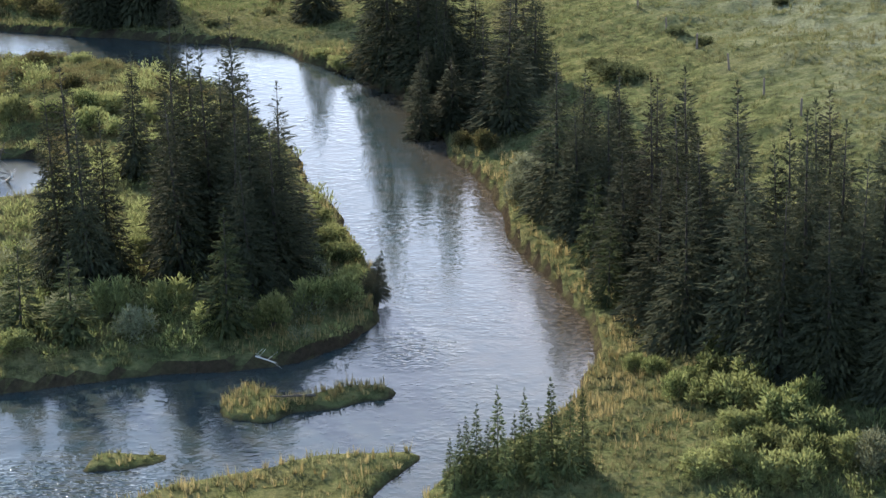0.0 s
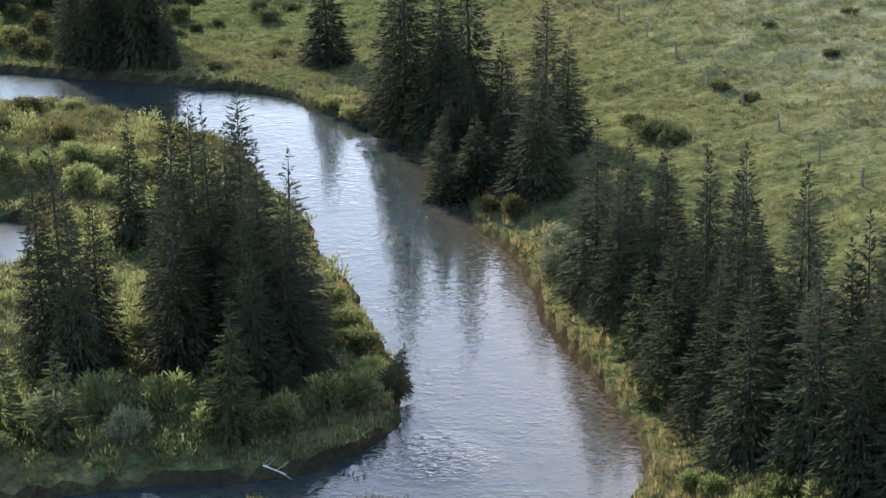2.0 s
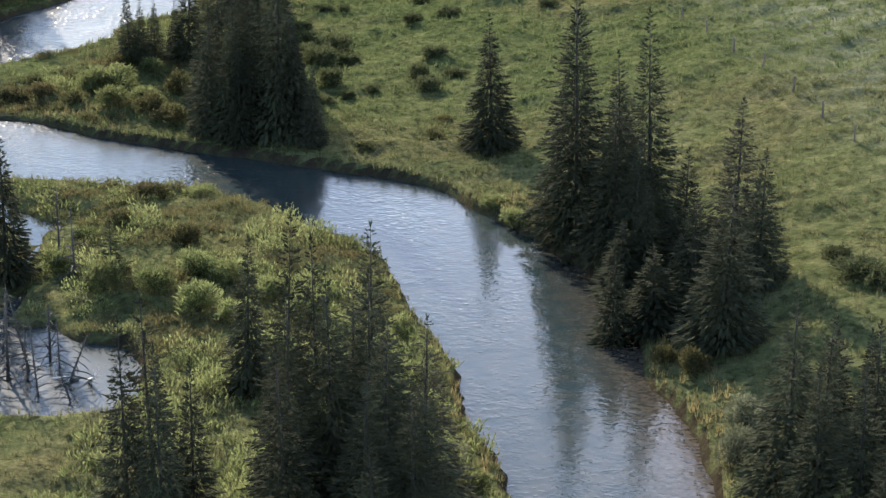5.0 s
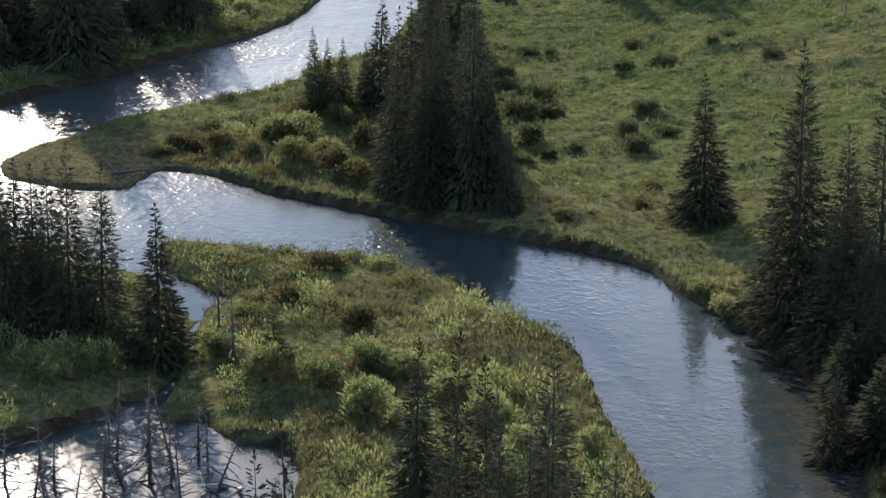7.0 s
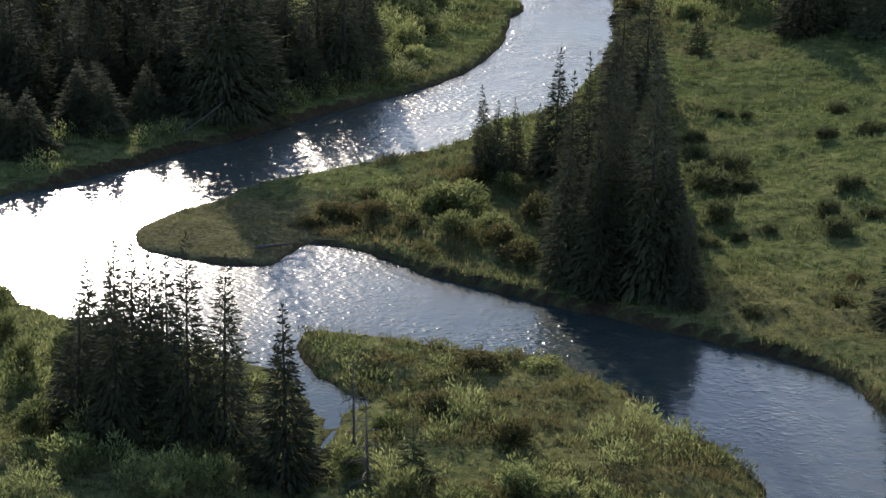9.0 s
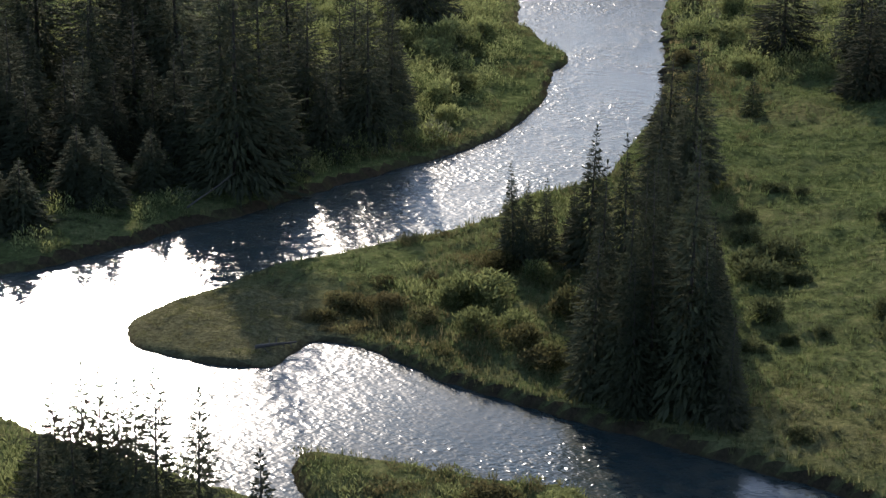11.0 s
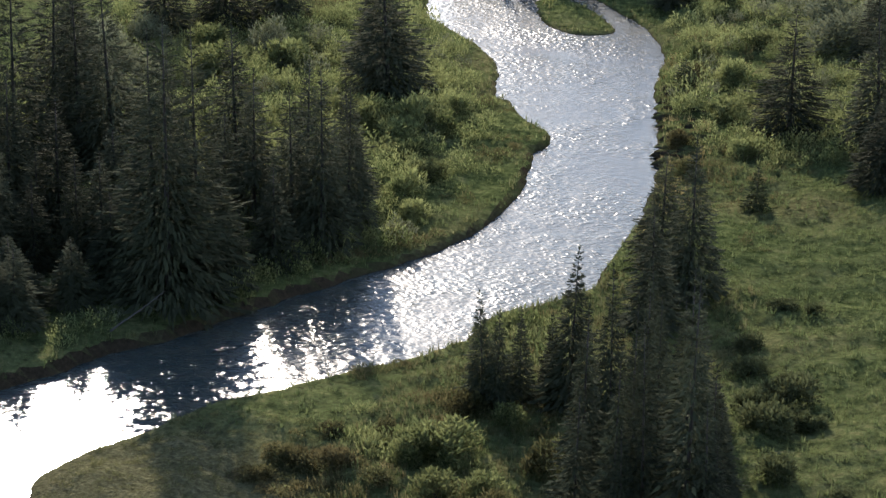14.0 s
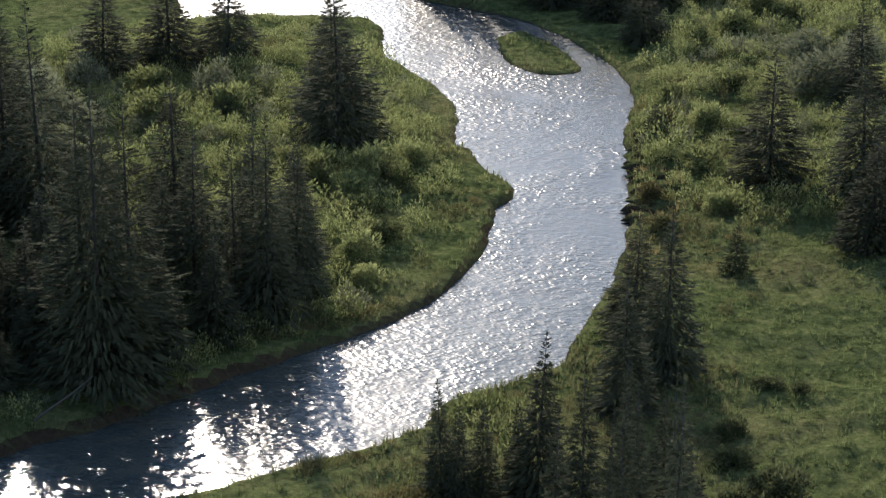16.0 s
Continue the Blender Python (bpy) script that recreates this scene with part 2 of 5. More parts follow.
MEADOW, WATER = ground_material(), water_material()
NEEDLES = foliage("spruce_needles", (0.024, 0.028, 0.018), (0.032, 0.037, 0.022), (0.045, 0.05, 0.028), 0.2)
NEEDLES_BROWN = foliage("cone_laden_needles", (0.025, 0.026, 0.018), (0.033, 0.034, 0.022), (0.047, 0.047, 0.028), 0.2)
NEEDLES_YOUNG = foliage("young_needles", (0.022, 0.029, 0.015), (0.036, 0.046, 0.021), (0.06, 0.072, 0.031), 0.25)
NEEDLES_SPIRE = foliage("light_needles", (0.034, 0.046, 0.02), (0.06, 0.078, 0.032), (0.098, 0.115, 0.05), 0.35)
WILLOW = foliage("willow_leaves", (0.031, 0.044, 0.017), (0.077, 0.099, 0.036), (0.158, 0.17, 0.07), 0.52)
WILLOW_OLIVE = foliage("olive_leaves", (0.03, 0.035, 0.015), (0.062, 0.065, 0.027), (0.115, 0.106, 0.046), 0.45, (0.092, 0.074, 0.036))
WILLOW_GREY = foliage("grey_leaves", (0.05, 0.058, 0.034), (0.09, 0.1, 0.058), (0.145, 0.155, 0.095), 0.4)
SAGE_DARK = foliage("dark_leaves", (0.03, 0.037, 0.016), (0.05, 0.06, 0.026), (0.078, 0.086, 0.04), 0.35)
LUSH = foliage("lush_blades", (0.036, 0.055, 0.02), (0.07, 0.096, 0.036), (0.12, 0.138, 0.06), 0.5, (0.1, 0.115, 0.047))
GRASS = foliage("grass_blades", (0.05, 0.058, 0.023), (0.09, 0.1, 0.04), (0.15, 0.145, 0.068), 0.45, (0.125, 0.118, 0.058))
STRAW = foliage("straw", (0.11, 0.09, 0.035), (0.2, 0.16, 0.065), (0.3, 0.25, 0.12), 0.4)
BARK = bark("spruce_bark", (0.01, 0.008, 0.006), (0.022, 0.018, 0.014))
DEAD = bark("weathered_wood", (0.016, 0.014, 0.012), (0.05, 0.044, 0.038))
PALE = bark("bleached_wood", (0.25, 0.23, 0.2), (0.5, 0.47, 0.42))
POST = bark("fence_wood", (0.05, 0.04, 0.03), (0.14, 0.11, 0.085))


# ---- building helpers ----
def mesh_of(name, verts, faces, mat, smooth=False):
    me = bpy.data.meshes.new(name)
    me.from_pydata(np.asarray(verts, float).tolist(), [], faces if isinstance(faces, list) else np.asarray(faces).tolist())
    me.materials.append(mat)
    if smooth:
        me.polygons.foreach_set("use_smooth", [True] * len(me.polygons))
    me.update()
    return me


def part(name, me, parent, label=""):
    ob = new(name, me)
    ob.parent = parent
    if label:
        tagged(ob, label)
    return ob


def hashed(ix, iy, seed):
    n = (ix.astype(np.int64) * 374761393 + iy.astype(np.int64) * 668265263 + seed * 974634777) & 0x7FFFFFFF
    n = ((n ^ (n >> 13)) * 1274126177) & 0x7FFFFFFF
    return ((n ^ (n >> 16)) & 0xFFFF) / 65535.0


def soft_noise(x, y, size, seed=0):
    """Smooth noise from -1 to 1 with features of that size."""
    x, y = np.asarray(x, float) / size, np.asarray(y, float) / size
    ix, iy = np.floor(x), np.floor(y)
    u, v = x - ix, y - iy
    u, v = u * u * (3 - 2 * u), v * v * (3 - 2 * v)
    a, b = hashed(ix, iy, seed), hashed(ix + 1, iy, seed)
    c, d = hashed(ix, iy + 1, seed), hashed(ix + 1, iy + 1, seed)
    return 2 * ((a * (1 - u) + b * u) * (1 - v) + (c * (1 - u) + d * u) * v) - 1


def smooth(a, b, x):
    t = np.clip((x - a) / (b - a), 0, 1)
    return t * t * (3 - 2 * t)


def curve_through(points, steps=5):
    """A smooth line through the points (Catmull-Rom)."""
    p = np.array([points[0], *points, points[-1]], float)
    out = []
    for i in range(1, len(p) - 2):
        for s in np.arange(steps) / steps:
            out.append(0.5 * (2 * p[i] + (p[i + 1] - p[i - 1]) * s + (2 * p[i - 1] - 5 * p[i] + 4 * p[i + 1] - p[i + 2]) * s**2
                              + (3 * p[i] - p[i - 1] - 3 * p[i + 1] + p[i + 2]) * s**3))
    out.append(p[-2])
    return np.array(out)


# ---- the river's banks, as lines in plan ----
EAST_BANK = [(-170, 38), (-120, 56), (-80, 70), (-45, 80), (-20, 90), (-8, 100), (-3.6, 110), (-0.9, 118), (3.5, 123.5), (6.5, 128.8), (8.1, 134.4), (8.8, 138.6), (8.2, 143.6), (6.9, 149), (5.6, 153.7),
             (4.5, 159), (4.2, 164), (3.3, 171), (1.8, 176), (0.6, 179.5), (0.3, 184.8), (-0.8, 188), (-3, 197.7), (-5, 201.5),
             (-7.4, 205.8), (-11, 211), (-14, 215.5), (-17.5, 218), (-22.7, 220), (-28.8, 222.4), (-33.2, 223.9), (-36.5, 225.2), (-41, 227.2), (-45, 230), (-48, 231.4), (-50.6, 231.6)]
PENINSULA = [(-50.8, 229), (-51.6, 226.6), (-54.3, 226), (-57, 226.2), (-60.5, 227.4), (-62.2, 230.5), (-61.8, 233.5), (-60, 237.5), (-58.1, 241.3),
             (-55.8, 244.6), (-53.7, 247.3), (-51, 250.7), (-48.4, 253.8), (-46.3, 257), (-45.9, 261), (-43, 265.2), (-40.9, 269), (-41, 276), (-40.8, 284),
             (-42.3, 298), (-44.3, 308), (-47, 321), (-48.4, 332), (-51.3, 340.5), (-55, 346.5), (-60, 353.5), (-65.5, 358.7), (-75, 363), (-95, 372), (-140, 388)]
NORTH_BANK = [(-140, 362), (-110, 358), (-98, 356), (-94, 348.5), (-91, 351), (-87, 352), (-80, 353.5), (-77, 353), (-74.5, 348), (-72.6, 341), (-69, 336.3), (-65, 331.2),
              (-61.3, 323.5), (-59, 314), (-57.5, 313), (-55.4, 308.8), (-52.4, 305), (-51.7, 302), (-52, 298.5), (-51, 292.5), (-50.5, 288), (-51, 280.5),
              (-52.6, 274), (-54.3, 271.2), (-58, 264.3), (-61, 258.5), (-63.2, 253.5), (-66, 249.5), (-68, 245.3), (-70.5, 241), (-73.5, 237), (-79, 231), (-92, 226), (-115, 224)]
WEST_BANK = [(-115, 205), (-92, 212), (-75, 219.5), (-68.6, 219.8), (-64.2, 215.4), (-60.5, 212.8), (-57, 211.8), (-52, 210), (-46.5, 208.3), (-44, 207.3), (-41.6, 203.6), (-40.4, 202.3),
             (-39.5, 204), (-38.8, 205), (-40.8, 206.5), (-42.8, 208.3), (-44.6, 211), (-45.4, 213.2), (-44, 214.2), (-41, 214.2), (-36.5, 213.9), (-32, 213.8), (-30.3, 213.7),
             (-28, 211.8), (-25.3, 209.8), (-22.8, 206), (-20.4, 204.3), (-18.6, 202.4), (-16.2, 198.8), (-13.5, 188.8), (-11.5, 183.5), (-10, 178), (-9, 171), (-7.2, 166.2),
             (-5.5, 158.2), (-4.3, 152.3), (-4, 147.8), (-4.2, 143), (-6.2, 139.3), (-8.2, 137.3), (-10.6, 136.2), (-15.7, 135.6), (-19, 135), (-25, 133), (-45, 127), (-70, 120), (-110, 104), (-170, 84)]
POND = [(-50, 176), (-45.3, 179.8), (-42.9, 182.3), (-40.6, 185), (-40.3, 187.2), (-38.9, 187.5), (-37.2, 184.8), (-35.4, 185.5), (-33, 183), (-30, 182.2), (-28.4, 178),
        (-27.8, 172.5), (-29, 171), (-31, 170.2), (-33.4, 170.2), (-37, 170), (-44, 169), (-52, 170), (-50, 176)]
SLOUGH = [(-40.6, 203), (-39.9, 203), (-39.25, 198.5), (-39.1, 195), (-38.4, 191), (-38.1, 187), (-38.7, 187), (-38.8, 191), (-39.5, 195), (-39.65, 198.5), (-40.6, 203)]
ISLET_UP = [(-64.6, 349.6), (-63, 353.2), (-59, 349), (-54.6, 340.8), (-57.4, 338), (-61.4, 341.6), (-64.6, 349.6)]
ISLET_MID = [(-12.4, 130.3), (-11.6, 132.4), (-9.8, 132.4), (-8.5, 130.6), (-7.2, 131.6), (-5.4, 132.6), (-3.1, 132.2), (-3.2, 130.9), (-4.7, 130.2), (-6.5, 129.4), (-8.3, 129), (-9.7, 127.6), (-11.9, 128.3), (-12.4, 130.3)]
ISLET_LOW = [(-18.7, 121.6), (-18.1, 123.6), (-15, 123.7), (-14.6, 122.7), (-16.1, 121.5), (-18.7, 121.6)]
ISLET_FORE = [(-22, 112), (-15.3, 118), (-13, 119.6), (-9.1, 121.2), (-6.9, 122.7), (-4.2, 122.7), (-1.7, 122.5), (-2, 121.1), (-3, 119.3), (-4.2, 116.5), (-8, 109), (-22, 105), (-22, 112)]
RIVER = np.concatenate([curve_through(EAST_BANK), curve_through(PENINSULA), curve_through(NORTH_BANK), curve_through(WEST_BANK)])
WATERS = [RIVER, curve_through(POND), curve_through(SLOUGH)]
ISLETS = [curve_through(s) for s in (ISLET_UP, ISLET_MID, ISLET_LOW, ISLET_FORE)]


def ring_distance(x, y, ring):
    """Distance to a closed line, negative inside it."""
    far = np.full(x.shape, 1e9)
    inside = np.zeros(x.shape, bool)
    box = np.array([ring.min(0), ring.max(0)])
    some = (x > box[0, 0] - 45) & (x < box[1, 0] + 45) & (y > box[0, 1] - 45) & (y < box[1, 1] + 45)
    px, py = x[some], y[some]
    best, odd = np.full(px.shape, 1e9), np.zeros(px.shape, bool)
    for (ax, ay), (bx, by) in zip(ring, np.roll(ring, -1, 0)):
        dx, dy = bx - ax, by - ay
        n = dx * dx + dy * dy
        if n < 1e-9:
            continue
        s = np.clip(((px - ax) * dx + (py - ay) * dy) / n, 0, 1)
        best = np.minimum(best, (px - ax - s * dx) ** 2 + (py - ay - s * dy) ** 2)
        if dy != 0:
            odd ^= ((ay > py) != (by > py)) & (px < dx * (py - ay) / dy + ax)
    far[some], inside[some] = np.sqrt(best), odd
    return np.where(inside, -far, far)


def land_distance(x, y):
    """Metres from the nearest water's edge: positive on land, negative in the water."""
    x, y = np.asarray(x, float), np.asarray(y, float)
    d = np.minimum.reduce([ring_distance(x, y, w) for w in WATERS])
    for isle in ISLETS:
        d = np.maximum(d, -ring_distance(x, y, isle))
    d = np.clip(d, -60, 60)
    return d + 0.22 * soft_noise(x, y, 1.6, 3) + 0.10 * soft_noise(x, y, 0.6, 4)


def height_from(x, y, d):
    rise = 4.3 + 0.17 * (0.97 * (x - 13.4) + 0.24 * (y - 222))
    rise = np.where(rise > 4.5, 4.5 + (rise - 4.5) * 0.6, rise)
    rise = np.clip(np.log1p(np.exp(np.clip(rise - 0.6, -30, 30) * 1.5)) / 1.5, 0, 40)
    bank = (0.62 + 0.25 * soft_noise(x, y, 9, 5)) * (1 - 0.35 * smooth(285, 300, y))
    inland = 0.35
    for cx, cy, rr in ((-56, 231, 10), (-41, 203, 6), (-59.5, 345.5, 9), (-8.5, 130.5, 6), (-16.5, 122.6, 4), (-9, 119, 9)):
        flat = 1 - smooth(rr - 1, rr + 1, np.hypot(x - cx, y - cy))
        bank = bank * (1 - 0.55 * flat)
        inland = inland * (1 - 0.7 * flat)
    land = bank * smooth(-0.05, 0.38, d) + inland * smooth(0.6, 5, d) + rise * smooth(2, 12, d)
    lumps = 0.24 * soft_noise(x, y, 2.7, 6) + 0.16 * soft_noise(x, y, 1.25, 7) + 0.25 * soft_noise(x, y, 12, 8)
    land = land + lumps * smooth(0.3, 3, d)
    return np.where(d > 0, land, np.maximum(-1.1, 0.9 * d))


def ground_at(x, y):
    x, y = np.atleast_1d(np.asarray(x, float)), np.atleast_1d(np.asarray(y, float))
    return height_from(x, y, land_distance(x, y))


def axis_lines(lo, hi, step, far):
    mid = np.arange(lo, hi + step / 2, step)
    grow = np.cumsum(step * 1.28 ** np.arange(1, 40))
    grow = grow[grow < far]
    return np.concatenate([lo - grow[::-1], mid, hi + grow])


def build_ground():
    gx, gy = axis_lines(-100, 36, 0.55, 3000), axis_lines(108, 375, 0.55, 3000)
    X, Y = np.meshgrid(gx, gy, indexing="ij")
    x, y = X.ravel(), Y.ravel()
    z = height_from(x, y, land_distance(x, y))
    nx, ny = len(gx), len(gy)
    i, j = np.meshgrid(np.arange(nx - 1), np.arange(ny - 1), indexing="ij")
    a = (i * ny + j).ravel()
    faces = np.stack([a, a + ny, a + ny + 1, a + 1], 1)
    me = bpy.data.meshes.new("ground")
    me.vertices.add(len(x))
    me.vertices.foreach_set("co", np.stack([x, y, z], 1).ravel())
    me.loops.add(faces.size)
    me.loops.foreach_set("vertex_index", faces.ravel().astype(np.int32))
    me.polygons.add(len(faces))
    me.polygons.foreach_set("loop_start", (np.arange(len(faces)) * 4).astype(np.int32))
    me.polygons.foreach_set("use_smooth", np.ones(len(faces), bool))
    me.update(calc_edges=True)
    me.materials.append(MEADOW)
    return tagged(new("ground", me), "tussocky green and straw-coloured valley meadow with cut river banks", "meadow", kind="structure")


build_ground()
water = new("water", mesh_of("water", [(-400, 60, 0), (200, 60, 0), (200, 600, 0), (-400, 600, 0)], [(0, 1, 2, 3)], WATER))
tagged(water, "rippled dark river water shining with reflected sky", "water", kind="structure")


# ---- trees ----
def spruce_crown(seed, h, r, tiers, low=0.04, gap=0.0, ragged=0.25):
    """Needle sprays on drooping boughs round a dense dark heart: every spray is a narrow blade, set along its bough like the barbs of a feather."""
    rng = np.random.default_rng(seed)
    tiers = int(0.8 * tiers)
    tier = low + (0.985 - low) * (np.arange(tiers) / tiers) ** 0.92
    per = np.where(tier < 0.5, 9, np.where(tier < 0.8, 7, 6))
    u = np.repeat(tier, per) + rng.normal(0, 0.45 / tiers, per.sum())
    u = np.clip(u, low, 0.985)
    u = u[rng.random(len(u)) > gap * (1.1 - u)]
    n = len(u)
    az = np.arange(n) * 2.399963 + rng.normal(0, 0.5, n)
    big = 1 + 0.2 * np.sin(az * 2 + seed + 5 * u) * np.sin(u * 11 + seed) + 0.14 * np.sin(u * 27 + az * 3)
    shape = (1 - u) ** 0.86 * np.where(u < 0.06, 0.8 + 3.3 * u, 1.0)
    length = r * shape * big * (1 - ragged * rng.random(n) ** 1.3) * np.where(rng.random(n) < 0.07, 1.2, 1.0) + 0.05
    tilt = radians(-20) + radians(58) * u + rng.normal(0, 0.14, n)
    base = np.stack([np.zeros(n), np.zeros(n), u * h], 1)
    out = np.stack([np.cos(az) * np.cos(tilt), np.sin(az) * np.cos(tilt), np.sin(tilt)], 1)
    side = np.stack([-np.sin(az), np.cos(az), np.zeros(n)], 1)
    V, F, count = [], [], 0

    def add(p, d, s, ln, w):
        nonlocal count
        tip, midp = p + d * ln[:, None], p + d * (0.4 * ln)[:, None]
        V.append(np.stack([p, midp + s * w[:, None], tip, midp - s * w[:, None]], 1).reshape(-1, 3))
        F.append(np.arange(count, count + 4 * len(p)).reshape(-1, 4))
        count += 4 * len(p)

    def along(t):
        lift = -0.2 * t * t + 0.6 * np.clip(t - 0.55, 0, 1) ** 2
        return base + out * (t * length)[:, None] + np.stack([np.zeros(n), np.zeros(n), lift * length], 1)

    tip_way = along(1.0) - along(0.75)
    tip_way /= np.linalg.norm(tip_way, axis=1)[:, None]
    add(along(0.3), out, side, 0.5 * length, 0.05 + 0.03 * length)
    add(along(0.72), tip_way, side, 0.32 * length + 0.06, 0.035 + 0.016 * length)
    for t in (0.3, 0.42, 0.53, 0.63, 0.72, 0.8, 0.87, 0.94):
        for sgn in (-1, 1):
            d = out * (0.7 + 0.3 * rng.random(n))[:, None] + side * sgn * (0.25 + 0.5 * rng.random(n))[:, None] + np.array([0, 0, -1]) * (0.5 * rng.random(n) * (1.05 - u) - 0.08)[:, None]
            d /= np.linalg.norm(d, axis=1)[:, None]
            s = np.cross(d, np.array([0, 0, 1.0]) + 0.9 * rng.normal(0, 1, (n, 3)))
            s /= np.linalg.norm(s, axis=1)[:, None]
            add(along(t), d, s, (0.30 * length * (1.1 - t) + 0.06 + 0.1 * (1 - u)) * (0.5 + 0.8 * rng.random(n)), (0.45 + 0.55 * (1 - u)) * (0.042 + 0.04 * rng.random(n)) + 0.011 * length)
    # dense dark heart round the trunk, thinning out upwards
    k = int((200 if h > 8 else 70) * h * (1 - 0.8 * gap))
    zz = h * (0.03 + 0.8 * rng.random(k) ** 1.45)
    a = rng.random(k) * math.tau
    rad = 0.78 * r * (1 - zz / h) * rng.random(k) ** 0.6
    p = np.stack([np.cos(a) * rad, np.sin(a) * rad, zz], 1)
    d = np.stack([np.cos(a), np.sin(a), rng.normal(-0.6, 0.5, k)], 1)
    d /= np.linalg.norm(d, axis=1)[:, None]
    s = np.stack([-np.sin(a), np.cos(a), rng.normal(0, 0.7, k)], 1)
    add(p, d, s, (0.4 + 0.5 * rng.random(k)) * (1.1 - zz / h), (0.032 + 0.045 * rng.random(k)) * (1.15 - zz / h))
    # leader at the top
    q = 7
    p = np.tile([[0, 0, h * 0.965]], (q, 1))
    a = np.arange(q) * 2.4
    d = np.stack([0.22 * np.cos(a), 0.22 * np.sin(a), np.ones(q)], 1)
    add(p, d, np.stack([-np.sin(a), np.cos(a), 0 * a], 1), np.full(q, h * 0.035), np.full(q, 0.03))
    return np.concatenate(V), np.concatenate(F)


def tube(points, radii, sides=7, jitter=0.0, seed=0):
    rng = np.random.default_rng(seed)
    V, F = [], []
    for p, r in zip(points, radii):
        a = np.arange(sides) / sides * math.tau
        rr = r * (1 + jitter * rng.normal(0, 1, sides))
        V.append(np.stack([p[0] + np.cos(a) * rr, p[1] + np.sin(a) * rr, np.full(sides, p[2])], 1))
    for k in range(len(points) - 1):
        for s in range(sides):
            F.append((k * sides + s, k * sides + (s + 1) % sides, (k + 1) * sides + (s + 1) % sides, (k + 1) * sides + s))
    F.append(tuple(range(sides))[::-1])
    F.append(tuple(range((len(points) - 1) * sides, len(points) * sides)))
    return np.concatenate(V), F


def make_spruce(seed, h, r, tiers, mat, label, low=0.04, gap=0.0, ragged=0.25):
    tree = tagged(new("spruce_tree"), label, "tree")
    z = np.array([-0.4, 0.2, h * 0.3, h * 0.65, h * 0.98])
    v, f = tube([(0, 0, q) for q in z], [h * 0.014, h * 0.011, h * 0.007, h * 0.004, 0.008], 8, 0.06, seed)
    part("trunk", mesh_of("trunk", v, f, BARK, True), tree)
    v, f = spruce_crown(seed, h, r, tiers, low, gap, ragged)
    part("crown", mesh_of("crown", v, f, mat), tree)
    return tree


KINDS = {
    "broad": (make_spruce(1, 16, 3.4, 34, NEEDLES, "tall broad dark green spruce with drooping boughs", 0.03, 0.0, 0.35), 16, 3.4),
    "tall": (make_spruce(2, 14, 2.5, 32, NEEDLES, "tall dark green spruce standing in a dense stand", 0.04, 0.05, 0.4), 14, 2.5),
    "slim": (make_spruce(3, 10, 1.5, 25, NEEDLES, "slim pointed dark green spruce", 0.05, 0.05, 0.45), 10, 1.5),
    "young": (make_spruce(4, 6, 1.3, 18, NEEDLES_YOUNG, "young green spruce with a pointed top", 0.03), 6, 1.3),
    "spire": (make_spruce(7, 6, 0.9, 22, NEEDLES_SPIRE, "young light green spruce spire growing by the river", 0.03, 0.0, 0.4), 6, 0.9),
    "open": (make_spruce(5, 14, 2.4, 22, NEEDLES_BROWN, "thin-crowned brownish spruce with gaps between its boughs", 0.10, 0.4, 0.5), 14, 2.4),
    "cone": (make_spruce(6, 13, 2.4, 30, NEEDLES_BROWN, "dark spruce with a brown cone-laden top", 0.04, 0.08, 0.45), 13, 2.4),
}
used = set()
turn_rng = random.Random(7)


def plant(kind, x, y, h, r, group, lean=0.0, lean_to=0.0):
    """A spruce of that kind, height and crown radius, standing on the ground."""
    tree, h0, r0 = KINDS[kind]
    z = float(ground_at(x, y)[0]) - 0.05
    m = pose(x, y, z, 0, 0, lean_to) @ pose(0, 0, 0, turn_rng.uniform(-2.5, 2.5), lean + turn_rng.uniform(-2.5, 2.5), turn_rng.uniform(0, 360)) @ Matrix.Diagonal((1.6 * r / r0, 1.6 * r / r0, h / h0, 1))
    if kind in used:
        tree = copy_thing(tree, m)
        tree.matrix_basis = m
    else:
        used.add(kind)
        tree.matrix_basis = m
    return tagged(tree, group=group)


WEST_STAND_INNER = [("broad", -13.0, 157.0, 13.0, 2.5), ("tall", -15.8, 159.5, 13.8, 2.0), ("broad", -12.8, 150.5, 10.5, 2.3), ("tall", -16.4, 152.8, 13.0, 1.9), ("broad", -9.8, 152.6, 9.4, 2.0), ("tall", -23.6, 150.0, 13.0, 1.7), ("tall", -20.8, 151.4, 10.5, 1.5)]
EAST_STAND_INNER = [("tall", 14.0, 142.0, 12.0, 2.0), ("broad", 19.0, 133.0, 12.4, 2.2), ("tall", 24.6, 134.6, 12.0, 2.0), ("tall", 21.6, 132.4, 12.4, 2.0), ("tall", 25.6, 130.6, 11.5, 2.0), ("cone", 17.2, 144.2, 11.8, 1.9), ("tall", 11.6, 159.0, 9.8, 1.8),
                    ("tall", 9.2, 161.8, 9.6, 1.7), ("cone", 13.6, 155.2, 9.8, 1.8), ("tall", 2.8, 193.0, 9.0, 1.8), ("tall", -0.2, 196.0, 9.5, 1.8), ("tall", -1.0, 206.0, 12.0, 2.0), ("broad", 3.4, 188.6, 8.4, 2.0), ("tall", 7.4, 190.5, 9.0, 1.7)]
